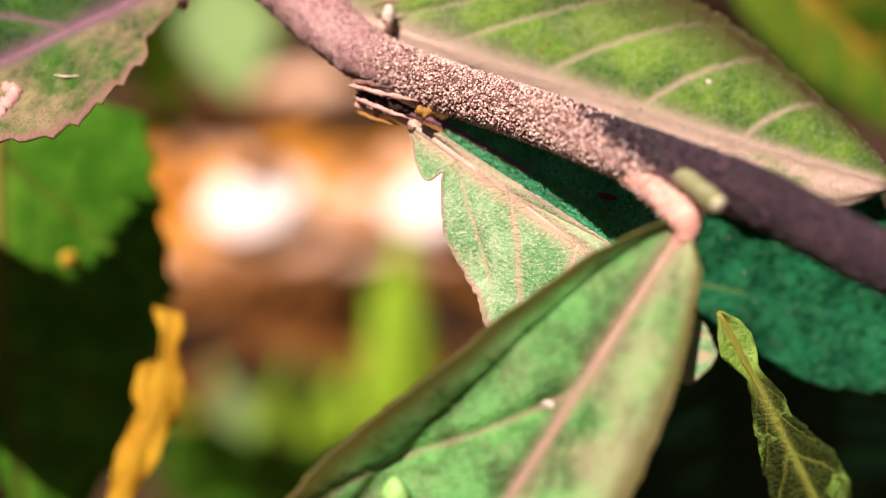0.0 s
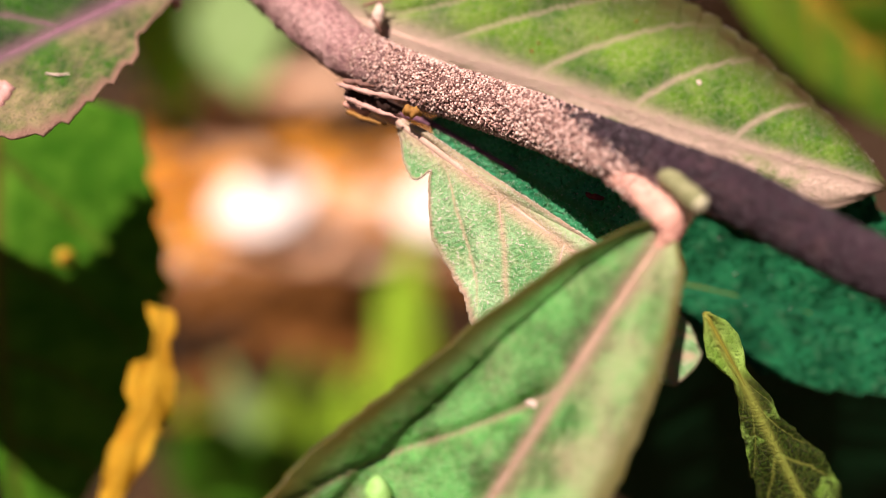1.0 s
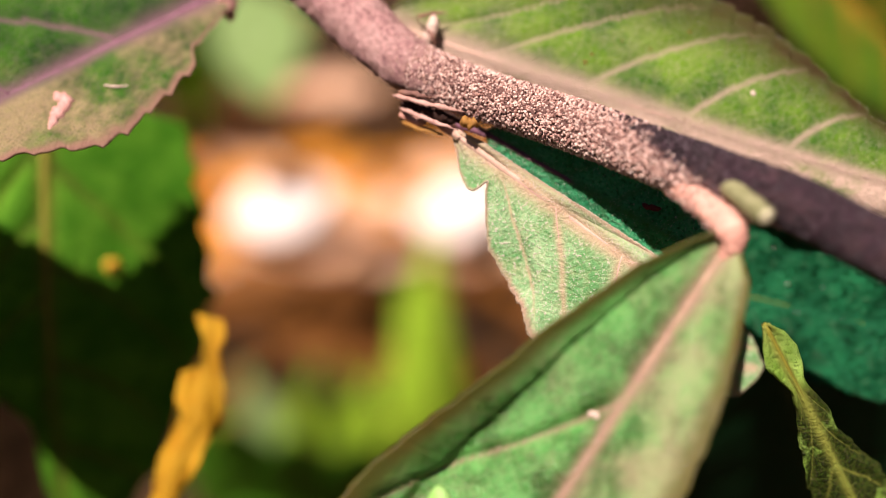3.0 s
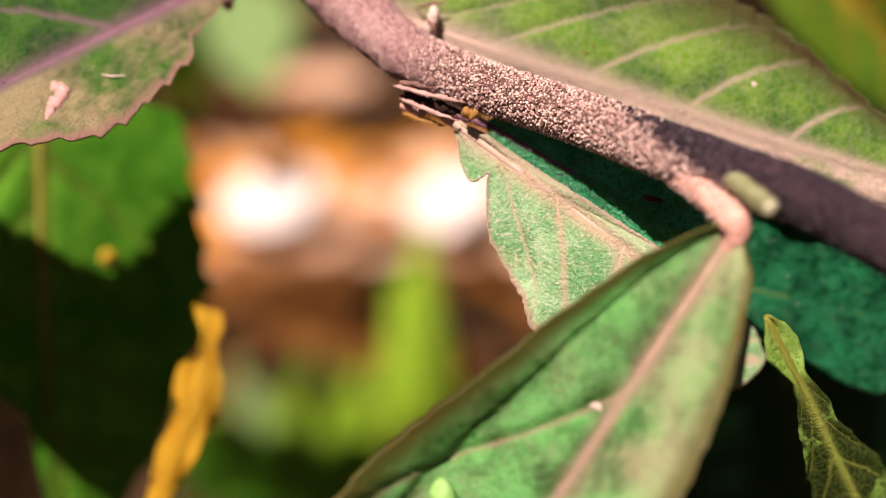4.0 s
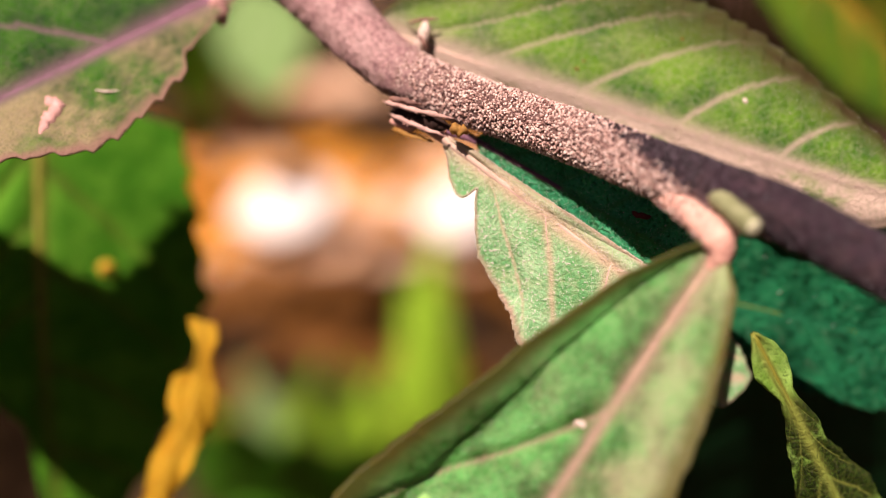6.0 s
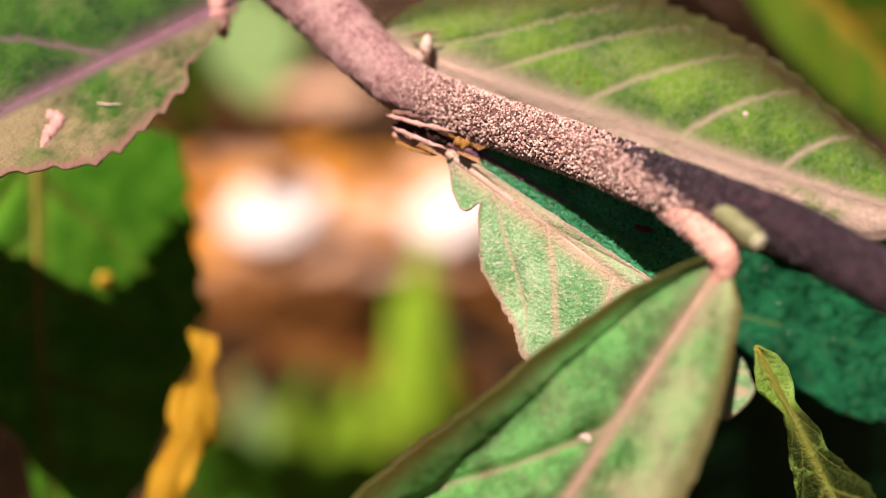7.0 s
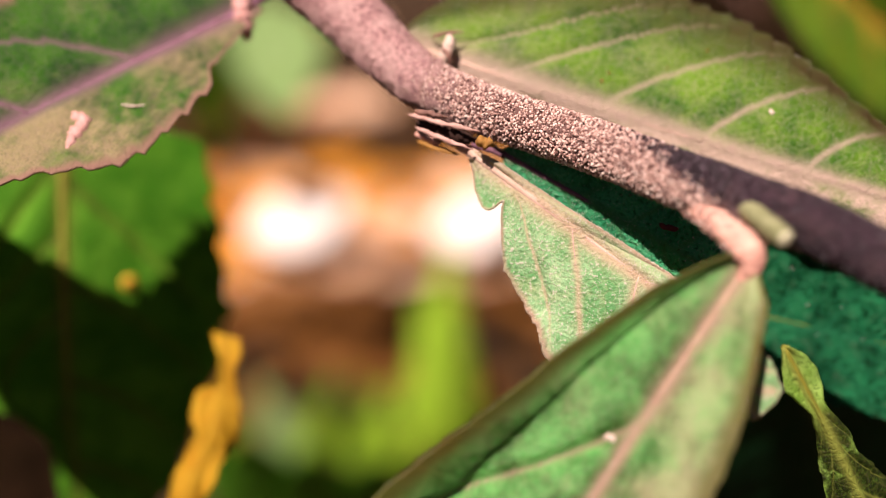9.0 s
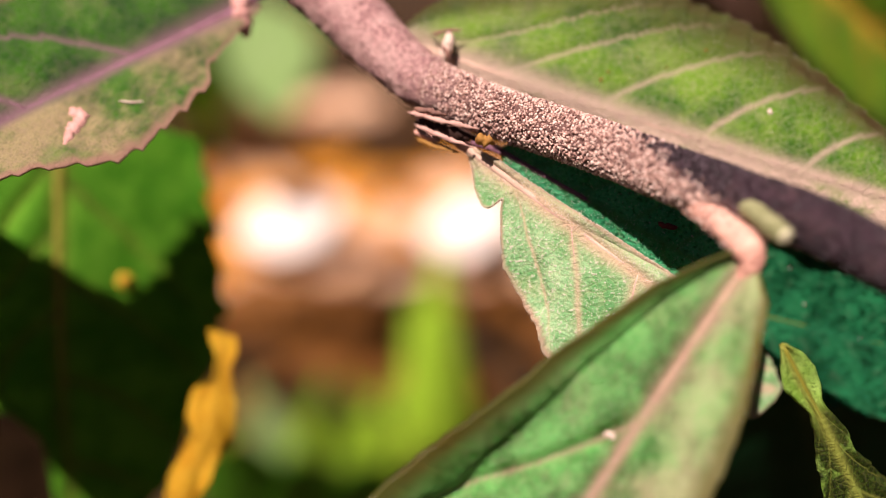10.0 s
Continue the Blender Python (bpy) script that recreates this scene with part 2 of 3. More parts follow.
def tube(line, sides=8, rough=0.0, scale=600.0, origin=Vector((0, 0, 0)), caps=True):
    """Verts and faces of a round tube along (position, radius) rows."""
    verts, faces = [], []
    n = len(line)
    side = None
    for i, (p, r) in enumerate(line):
        tan = (line[min(i + 1, n - 1)][0] - line[max(i - 1, 0)][0]).normalized()
        if side is None:
            side = tan.orthogonal().normalized()
        side = (side - tan * side.dot(tan)).normalized()
        up = tan.cross(side)
        for k in range(sides):
            a = math.tau * k / sides
            d = side * math.cos(a) + up * math.sin(a)
            q = p + d * r
            if rough:
                q += d * r * rough * noise.fractal(q * scale, 0.8, 2.0, 3)
            verts.append(q - origin)
    for i in range(n - 1):
        for k in range(sides):
            a, b = i * sides + k, i * sides + (k + 1) % sides
            faces.append((a, b, b + sides, a + sides))
    if caps:
        verts += [line[0][0] - origin, line[-1][0] - origin]
        c0, c1 = len(verts) - 2, len(verts) - 1
        for k in range(sides):
            faces.append(((k + 1) % sides, k, c0))
            faces.append(((n - 1) * sides + k, (n - 1) * sides + (k + 1) % sides, c1))
    return verts, faces


def smoothstep(a, b, x):
    x = min(1.0, max(0.0, (x - a) / (b - a)))
    return x * x * (3 - 2 * x)


def leaf(name, base, tip, left, right, material, vein_material, label, bow=(0, 0, 0), teeth=16, tooth=0.05, veins=5,
         vein_width=0.0006, rib=0.00045, roll=(0.0, 0.0), quilt=0.00025, wave=0.0004, petiole=None, full=0.42, blunt=0.75, seed=1,
         nu=120, nv=26, slant=0.30, margin=0.06, thick=0.00018, rag=0.03, petiole_material=None, group="plant leaves", outline=((), ()), turned=(0.86, 0.86), crease=0.06, mid=1.5, vein_at=None, flush=(0.0, 0.0), fuzz=0, fuzz_material=None, ringed=0.05, flush_from=0.0, side_material=None, grains=0):
    """A leaf from its base and tip and from the places of its two margins where it is widest. bow bends the midrib, roll curls the margins."""
    B, T = Vector(base), Vector(tip)
    length = (T - B).length
    rnd = random.Random(seed)
    axis = (T - B).normalized()
    bowv = Vector(bow)

    def centre(u):
        return B.lerp(T, u) + bowv * 4 * u * (1 - u)

    halves = []
    for q in (Vector(left), Vector(right)):
        v = q - centre(full)
        v -= axis * v.dot(axis)
        halves.append((v.normalized(), v.length))
    facing = axis.cross(halves[1][0] - halves[0][0]).normalized()
    if facing.dot(SUN_TO) < 0:
        facing = -facing
    # the width along the leaf: quick to the widest place, then a taper to the tip
    def width(u, s):
        f = full
        bl = blunt[s] if isinstance(blunt, tuple) else blunt
        w = (math.sin(math.pi / 2 * min(1.0, u / f)) ** bl if u < f else math.cos(math.pi / 2 * (u - f) / (1 - f)) ** 0.85)
        if outline[s]:
            us, ws = zip(*outline[s])
            if u <= us[-1]:
                w = float(np.interp(u, us, ws))
        saw = (u * teeth + 0.37 * s) % 1.0
        fade = smoothstep(0.02, 0.15, u) * smoothstep(1.0, 0.9, u)
        w *= 1 + fade * (tooth * (saw ** 1.5 - 0.5) + rag * noise.noise(Vector((u * 9, s * 5.3, seed))) + rag * 0.5 * noise.noise(Vector((u * 37, s * 5.3, seed))))
        return max(w, 0.012)

    starts = [[0.06 + 0.80 * (i + 0.25 * s + rnd.uniform(-0.12, 0.12)) / veins for i in range(veins)] for s in (0, 1)]
    if vein_at:
        starts = vein_at
    vm, mm, fl = [], [], []

    def place(u, s, v, lift=0.0):
        d, full_w = halves[s]
        w = width(u, s) * full_w
        n = d.cross(axis) if s == 0 else axis.cross(d)
        if n.dot(facing) < 0:
            n = -n
        # the margin turns up past the fold
        k, f = roll[s], turned[s]
        inner, outer = min(v, f), max(0.0, v - f)
        a = k * smoothstep(f, f + crease, v)
        off = d * ((inner + outer * math.cos(a)) * w) + n * (outer * math.sin(a) * w)
        c = centre(u)
        near = min(abs(u - st - slant * v ** 1.2 * (1 - st)) for st in starts[s]) * length
        rel = quilt * (1 - math.exp(-(near / 0.0012) ** 2)) * (1 - math.exp(-(v * w / 0.0012) ** 2))
        wav = wave * noise.noise(Vector((u * 5, v * 2 + 7 * s, seed * 1.7))) * (0.3 + v) + wave * 0.7 * v * v * math.sin(u * 21 + s * 2 + seed)
        return c + off + n * (rel + wav + lift), near, v * w, n

    verts = []
    for i in range(nu + 1):
        u = i / nu
        for j in range(-nv, nv + 1):
            s, v = (0, -j / nv) if j < 0 else (1, j / nv)
            v = 1 - (1 - v) ** 1.15
            p, near, across, _ = place(u, s, v)
            verts.append(p)
            ws = vein_width * (1.0 - 0.55 * v)
            wm = vein_width * mid * (1.15 - 0.8 * u)
            val = max(0.85 * math.exp(-(near / ws) ** 2) * smoothstep(1.02, 0.75, v), math.exp(-(across / wm) ** 2))
            vm.append(val)
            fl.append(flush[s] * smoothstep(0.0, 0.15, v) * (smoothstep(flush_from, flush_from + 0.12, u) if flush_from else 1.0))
            mg = margin[s] if isinstance(margin, tuple) else margin
            mm.append(max(smoothstep(1 - mg * 2, 1 - mg * 0.3, v), smoothstep(0.96, 1.0, u)) if mg else 0.0)
    row = 2 * nv + 1
    faces = [(i * row + j, i * row + j + 1, (i + 1) * row + j + 1, (i + 1) * row + j) for i in range(nu) for j in range(2 * nv)]
    verts = [p - B for p in verts]
    me = mesh_of(name, verts, faces, material)
    for key, values in (("vein", vm), ("margin", mm), ("flush", fl)):
        me.attributes.new(key, "FLOAT", "POINT").data.foreach_set("value", values)
    top = new(name)
    top.location = B
    tagged(top, label, "leaf", group)
    blade = part("blade", me, top)
    sol = blade.modifiers.new("thickness", "SOLIDIFY")
    sol.thickness, sol.offset = thick, 0.0
    # midrib and side veins stand proud of the blade
    line = []
    for i in range(41):
        u = i / 40 * 0.97
        line.append((centre(u) - B - facing * rib * 0.45, rib * (1.05 - 0.8 * u)))
    part("midrib", mesh_of("midrib", *tube(line, 8, 0.12, 900), vein_material), top)
    for s in (0, 1):
        for st in starts[s]:
            line = []
            for i in range(19):
                v = i / 18 * 0.9
                u = st + slant * v ** 1.2 * (1 - st)
                p, _, _, n = place(u, s, v)
                line.append((p - B + n * (thick * 0.35 - rib * 0.12), rib * 0.25 * (1 - 0.7 * v)))
            part("vein", mesh_of("vein", *tube(line, 6, 0.15, 1200), side_material or vein_material), top)
    if fuzz:
        hv, hf = [], []
        for _ in range(fuzz):
            s, u = rnd.randrange(2), rnd.uniform(0.02, 0.97)
            rim = rnd.random() < 0.12
            v = rnd.uniform(0.985, 1.0) if rim else rnd.random()
            p, _, _, n = place(u, s, v)
            out = halves[s][0]
            lean = axis * rnd.gauss(0, 0.6) + out * (1.2 if rim else rnd.gauss(0, 0.6)) + n * (0.2 if rim else 0.7)
            h = rnd.uniform(0.00006, 0.00018)
            w = rnd.uniform(0.000018, 0.000035)
            root = p - B + n * thick * 0.4
            e1 = lean.orthogonal().normalized()
            e2 = lean.cross(e1).normalized()
            k = len(hv)
            hv += [root + e1 * w, root - e1 * w * 0.5 + e2 * w * 0.87, root - e1 * w * 0.5 - e2 * w * 0.87, root + lean.normalized() * h]
            hf += [(k, k + 1, k + 3), (k + 1, k + 2, k + 3), (k + 2, k, k + 3)]
        part("hairs", mesh_of("hairs", hv, hf, fuzz_material or M_FUZZ, False), top, "short pale hairs")["kind"] = "stuff"
    if petiole and grains:
        dense = smooth_line([(Vector(p) - B, r) for p, r in petiole], 14)
        hv, hf = [], []
        for _ in range(grains):
            f = rnd.random() ** 1.6 * 0.62 * (len(dense) - 2)
            i = int(f)
            p = dense[i][0].lerp(dense[i + 1][0], f - i)
            tan = (dense[i + 1][0] - dense[i][0]).normalized()
            e1 = tan.orthogonal().normalized()
            a = rnd.uniform(0, math.tau)
            d = e1 * math.cos(a) + tan.cross(e1) * math.sin(a)
            e = tan.cross(d)
            w = rnd.uniform(0.00005, 0.00012)
            h = rnd.uniform(0.00008, 0.00026)
            root = p + d * dense[i][1] * 0.97
            k = len(hv)
            for ring, wide in ((0.0, 1.0), (0.7, 0.8)):
                hv += [root + d * h * ring + (tan * math.cos(g) + e * math.sin(g)) * w * wide for g in (0.0, 1.571, 3.142, 4.712)]
            hv.append(root + d * h + tan * h * rnd.uniform(-0.3, 0.5))
            for q in range(4):
                z = (q + 1) % 4
                hf += [(k + q, k + z, k + 4 + z, k + 4 + q), (k + 4 + q, k + 4 + z, k + 8)]
        part("hairs", mesh_of("hairs", hv, hf, M_HAIR, False), top, "short stiff pinkish hairs")["kind"] = "stuff"
    if petiole:
        pts = [(Vector(p) - B, r) for p, r in petiole]
        line = [(p, r * (1 + ringed * math.sin(1.7 * i + 0.6 * math.sin(0.9 * i)))) for i, (p, r) in enumerate(smooth_line(pts, 14))]
        part("petiole", mesh_of("petiole", *tube(line, 20, 0.12, 900), petiole_material or M_PETIOLE), top)
    return top


# ---- ground and litter ----
def ground():
    m = grain_material("soil", (0.030, 0.016, 0.007), (0.065, 0.034, 0.012), 18, 0.95, 0.8, 0.01)
    n = 90
    verts, faces = [], []
    for i in range(n + 1):
        for j in range(n + 1):
            x, y = (i / n - 0.5), (j / n - 0.5)
            x, y = math.copysign(abs(x * 2) ** 3, x) * 40, math.copysign(abs(y * 2) ** 3, y) * 40 + 0.8
            z = 0.012 * noise.fractal(Vector((x * 4, y * 4, 0)), 0.9, 2.0, 4) - 0.01
            verts.append((x, y, z))
    for i in range(n):
        for j in range(n):
            a = i * (n + 1) + j
            faces.append((a, a + n + 1, a + n + 2, a + 1))
    ob = new("ground", mesh_of("ground", verts, faces, m))
    tagged(ob, "dark brown forest soil under dry leaf litter", "ground", kind="structure")


ground()

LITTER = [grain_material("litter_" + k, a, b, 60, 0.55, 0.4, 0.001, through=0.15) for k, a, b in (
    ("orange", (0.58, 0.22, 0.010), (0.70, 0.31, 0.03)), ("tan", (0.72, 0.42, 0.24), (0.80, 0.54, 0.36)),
    ("brown", (0.12, 0.045, 0.010), (0.24, 0.10, 0.02)), ("pale", (0.90, 0.80, 0.70), (0.93, 0.86, 0.78)), ("blackish", (0.022, 0.012, 0.006), (0.045, 0.024, 0.010)))]


def dry_leaf_mesh(material, length, width, curl, seed):
    verts, faces = [], []
    nu, nv = 14, 4
    for i in range(nu + 1):
        u = i / nu
        w = width * math.sin(math.pi * min(0.99, u * 0.97 + 0.015)) ** 0.8 * (1 + 0.1 * noise.noise(Vector((u * 7, seed, 0))))
        for j in range(-nv, nv + 1):
            v = j / nv
            z = curl * (v * v * w * 0.9 + (u - 0.5) ** 2 * length * 0.5) + 0.004 * noise.noise(Vector((u * 4, v * 2, seed)))
            verts.append(((u - 0.5) * length, v * w, z))
    r = 2 * nv + 1
    faces = [(i * r + j, i * r + j + 1, (i + 1) * r + j + 1, (i + 1) * r + j) for i in range(nu) for j in range(2 * nv)]
    return mesh_of("dry_leaf", verts, faces, material)


def dry_leaf(at, m, length, width, curl, seed, turn, tilt=(0, 0)):
    names = {LITTER[0]: "orange-brown", LITTER[1]: "tan", LITTER[2]: "dark brown", LITTER[3]: "bleached cream", LITTER[4]: "black-brown"}
    ob = new("dry_leaf", dry_leaf_mesh(m, length, width, curl, seed))
    sol = ob.modifiers.new("thickness", "SOLIDIFY")
    sol.thickness = 0.0008
    ob.matrix_world = pose(*at, tilt[0], tilt[1], turn)
    line = [(Vector(((u / 8 - 0.5) * length * 0.96, 0, curl * (u / 8 - 0.5) ** 2 * length * 0.5 + 0.004 * noise.noise(Vector((u / 2, 0, seed))))), 0.0007) for u in range(9)]
    part("midrib", mesh_of("midrib", *tube(line, 5), LITTER[2]), ob)
    tagged(ob, names[m] + " dead leaf lying curled on the ground", "dry leaf", "leaf litter")


rnd = random.Random(5)


def strew(count, xs, ys, shares, lift, first):
    for k in range(count):
        m = rnd.choices(LITTER, shares)[0]
        dry_leaf((rnd.uniform(*xs), rnd.uniform(*ys), lift + rnd.uniform(0, 0.016)), m, rnd.uniform(0.04, 0.085), rnd.uniform(0.014, 0.027), rnd.uniform(-0.4, 0.6), first + k,
                 rnd.uniform(0, 360), (rnd.uniform(-12, 25), rnd.uniform(-15, 15)))


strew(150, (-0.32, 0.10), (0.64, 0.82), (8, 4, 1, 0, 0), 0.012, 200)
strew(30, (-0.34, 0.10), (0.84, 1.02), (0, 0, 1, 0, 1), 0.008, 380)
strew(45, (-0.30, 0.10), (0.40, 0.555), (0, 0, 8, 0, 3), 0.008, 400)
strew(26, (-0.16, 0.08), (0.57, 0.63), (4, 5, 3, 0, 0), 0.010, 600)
strew(50, (-0.60, 0.40), (1.25, 1.9), (2, 2, 6, 0, 2), 0.008, 500)
for k, at in enumerate(((-0.1361, 1.0546, 0.0200), (-0.1062, 1.0759, 0.0200), (-0.1763, 0.8051, 0.0300))):
    dry_leaf(at, LITTER[1], 0.085, 0.03, 0.2, 950 + k, 40 * k, (20, 0))
# Four black-brown leaves make a darker band past the orange litter.
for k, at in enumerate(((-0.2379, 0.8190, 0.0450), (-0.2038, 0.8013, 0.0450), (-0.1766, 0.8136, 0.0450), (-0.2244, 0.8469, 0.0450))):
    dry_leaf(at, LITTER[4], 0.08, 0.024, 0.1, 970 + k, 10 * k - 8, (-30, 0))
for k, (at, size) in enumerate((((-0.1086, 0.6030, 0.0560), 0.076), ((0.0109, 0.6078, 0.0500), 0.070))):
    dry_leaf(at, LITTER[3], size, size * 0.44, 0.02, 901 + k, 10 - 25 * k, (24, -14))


def grass_blade(at, height, width, lean, m, label):
    verts, faces = [], []
    n = 14
    base = Vector(at)
    for i in range(n + 1):
        u = i / n
        w = width * (1 - u) ** 0.95 + 0.0004
        c = Vector((lean[0] * u * u, lean[1] * u * u, height * u))
        for j in (-1, 0, 1):
            verts.append(c + Vector((j * w, 0.25 * abs(j) * w, 0)))
    faces = [(i * 3 + j, i * 3 + j + 1, i * 3 + j + 4, i * 3 + j + 3) for i in range(n) for j in (0, 1)]
    ob = new("grass_blade", mesh_of("grass_blade", verts, faces, m))
    sol = ob.modifiers.new("thickness", "SOLIDIFY")
    sol.thickness = 0.0006
    ob.location = base
    line = [(Vector((lean[0] * (u / 8) ** 2, lean[1] * (u / 8) ** 2, height * u / 8)), 0.0008 * (1.05 - u / 8)) for u in range(9)]
    part("midrib", mesh_of("midrib", *tube(line, 5), m), ob)
    tagged(ob, label, "grass", "grass blades")


M_GRASS = grain_material("grass", (0.28, 0.52, 0.02), (0.42, 0.66, 0.05), 90, 0.5, 0.2, 0.0005, through=0.3)
M_PALE = grain_material("pale_grass", (0.28, 0.44, 0.14), (0.36, 0.52, 0.20), 90, 0.5, 0.2, 0.0005, through=0.25)
M_SOFT = grain_material("soft_weed", (0.20, 0.36, 0.09), (0.30, 0.46, 0.16), 70, 0.5, 0.2, 0.0005, through=0.25)

# ---- the twig ----
TWIG = [((-0.0224, 0.0919, 0.2755), 0.00310), ((-0.0124, 0.0853, 0.2691), 0.00300), ((-0.0079, 0.0815, 0.2656), 0.00268), ((-0.0039, 0.0781, 0.2626), 0.00232),
        ((0.0007, 0.0752, 0.2609), 0.00200), ((0.0064, 0.0717, 0.2597), 0.00188), ((0.0116, 0.0678, 0.2588), 0.00190), ((0.0159, 0.0641, 0.2579), 0.00190),
        ((0.0197, 0.0615, 0.2573), 0.00184), ((0.0241, 0.0591, 0.2561), 0.00188), ((0.0287, 0.0566, 0.2541), 0.00192), ((0.0351, 0.0535, 0.2515), 0.00195)]


def twig():
    line = smooth_line([(Vector(p), r) for p, r in TWIG], 26)
    o = line[0][0]
    top = new("twig")
    top.location = o
    tagged(top, "rough purplish-brown hairy twig with side leaves", "twig")
    verts, faces = tube(line, 40, 0.10, 1500, o)
    me = mesh_of("bark", verts, faces, M_BARK)

    def coarseness(f):
        return smoothstep(0.26, 0.40, f) * (1 - 0.4 * smoothstep(0.66, 0.74, f))

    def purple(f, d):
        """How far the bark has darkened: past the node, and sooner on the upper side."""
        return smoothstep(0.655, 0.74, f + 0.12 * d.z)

    tone, pits = [], []
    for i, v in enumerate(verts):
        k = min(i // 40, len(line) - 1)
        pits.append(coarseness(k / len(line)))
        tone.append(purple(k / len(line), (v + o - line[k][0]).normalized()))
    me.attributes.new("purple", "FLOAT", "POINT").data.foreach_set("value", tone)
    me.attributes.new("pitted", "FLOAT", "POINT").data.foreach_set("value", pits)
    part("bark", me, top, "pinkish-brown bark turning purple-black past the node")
    # short stiff hairs, coarse along the middle of the twig
    rnd = random.Random(3)
    heaps = [([], []), ([], [])]
    n = len(line)
    for _ in range(25000):
        f = rnd.uniform(0.06, 0.97) if rnd.random() < 0.55 else rnd.uniform(0.30, 0.70)
        share = f
        coarse = coarseness(f)
        f *= n - 2
        i = int(f)
        p = line[i][0].lerp(line[i + 1][0], f - i)
        r = line[i][1]
        tan = (line[i + 1][0] - line[i][0]).normalized()
        side = tan.orthogonal().normalized()
        up = tan.cross(side)
        a = rnd.uniform(0, math.tau)
        d = side * math.cos(a) + up * math.sin(a)
        e = tan.cross(d)
        root = p + d * r * 0.96 - o
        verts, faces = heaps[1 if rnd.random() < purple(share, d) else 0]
        h = rnd.uniform(0.00010, 0.00034) * (0.30 + 0.70 * coarse)
        w = (0.00005 + 0.00008 * rnd.random() ** 1.4) * (0.45 + 0.55 * coarse)
        lean = tan * rnd.uniform(-0.4, 0.7) * h + e * rnd.uniform(-0.5, 0.5) * h
        k = len(verts)
        for ring, wide in ((0.0, 0.8), (0.55, 1.05), (0.88, 0.7)):
            for q in range(5):
                g = math.tau * q / 5
                verts.append(root + (d * h + lean) * ring + (tan * math.cos(g) + e * math.sin(g)) * w * wide)
        verts.append(root + d * h + lean)
        for q in range(5):
            z = (q + 1) % 5
            faces += [(k + q, k + z, k + 5 + z, k + 5 + q), (k + 5 + q, k + 5 + z, k + 10 + z, k + 10 + q), (k + 10 + q, k + 10 + z, k + 15)]
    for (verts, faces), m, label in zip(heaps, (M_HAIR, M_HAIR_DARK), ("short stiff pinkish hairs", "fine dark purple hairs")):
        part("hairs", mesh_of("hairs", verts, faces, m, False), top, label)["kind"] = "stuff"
    # pale cut stub of a lost leaf stalk
    stub = smooth_line([(Vector(p) - o, r) for p, r in (((0.0189, 0.0611, 0.2575), 0.00066), ((0.0195, 0.0594, 0.2571), 0.00074), ((0.0201, 0.0578, 0.2568), 0.00074), ((0.0206, 0.0563, 0.2566), 0.00066))], 8)
    body = part("stub", mesh_of("stub", *tube(stub, 16, 0.10, 900), M_STUB), top, "dull green cut stalk stub")
    end, heading = stub[-1][0], (stub[-1][0] - stub[-4][0]).normalized()
    face = [(end + heading * 0.00002, 0.00056), (end + heading * 0.00010, 0.00050), (end + heading * 0.00013, 0.00028)]
    part("cut_face", mesh_of("cut_face", *tube(face, 14, 0.15, 2500), M_CUT), body, "pale cream cut end")
    # frayed strands at the old node
    for a, b, c, r, m, label in (((-0.0042, 0.0735, 0.2605), (-0.0018, 0.0723, 0.2602), (0.0015, 0.0711, 0.2597), 0.00021, M_TORN, "pink torn strand"),
                                 ((-0.0037, 0.0735, 0.2595), (-0.0015, 0.0723, 0.2589), (0.0010, 0.0709, 0.2583), 0.00018, M_TORN, "pink torn strand"),
                                 ((-0.0037, 0.0734, 0.2608), (-0.0024, 0.0726, 0.2608), (-0.0010, 0.0720, 0.2606), 0.00020, M_STRAND, "frayed dry brown strand"),
                                 # Solid dark tube in place of the shaded hollow behind the strands.
                                 ((-0.0035, 0.0747, 0.2597), (-0.0013, 0.0733, 0.2592), (0.0013, 0.0718, 0.2587), 0.00065, M_HOLLOW_SHADE, "dark brown tube painted as the shaded hollow"),
                                 ((-0.0036, 0.0740, 0.2582), (-0.0018, 0.0730, 0.2578), (-0.0001, 0.0721, 0.2575), 0.00016, M_SPLIT, "thin orange-brown frayed edge"),
                                 ((0.0013, 0.0707, 0.2592), (0.0019, 0.0705, 0.2590), (0.0026, 0.0704, 0.2589), 0.00036, M_SPLIT, "small yellowish dry scale"),
                                 ((-0.0024, 0.0800, 0.2655), (-0.0011, 0.0795, 0.2659), (0.0003, 0.0794, 0.2660), 0.00013, M_STRAND, "thin brown fibre across the bud"),
                                 ((-0.0015, 0.0789, 0.2648), (-0.0010, 0.0784, 0.2643), (-0.0007, 0.0782, 0.2634), 0.00016, M_STRAND, "dark bud scale")):
        away = Vector((0, 0.0005, -0.0001))
        line2 = smooth_line([(Vector(a) - o + away, r * 0.2), (Vector(a).lerp(Vector(b), 0.3) - o, r), (Vector(b) - o, r * 1.15), (Vector(b).lerp(Vector(c), 0.6) - o, r * 0.8), (Vector(c) - o + away, r * 0.2)], 8)
        part("strand", mesh_of("strand", *tube(line2, 10, 0.7, 2500), m), top, label)
    for a, b in (((-0.0094, 0.0814, 0.2644), (-0.0091, 0.0812, 0.2638)), ((-0.0080, 0.0804, 0.2632), (-0.0077, 0.0801, 0.2627)), ((-0.0109, 0.0827, 0.2655), (-0.0106, 0.0825, 0.2651)), ((-0.0061, 0.0790, 0.2620), (-0.0057, 0.0788, 0.2614))):
        knot = smooth_line([(Vector(a) - o, 0.00014), ((Vector(a) + Vector(b)) / 2 - o, 0.00030), (Vector(b) - o, 0.00012)], 6)
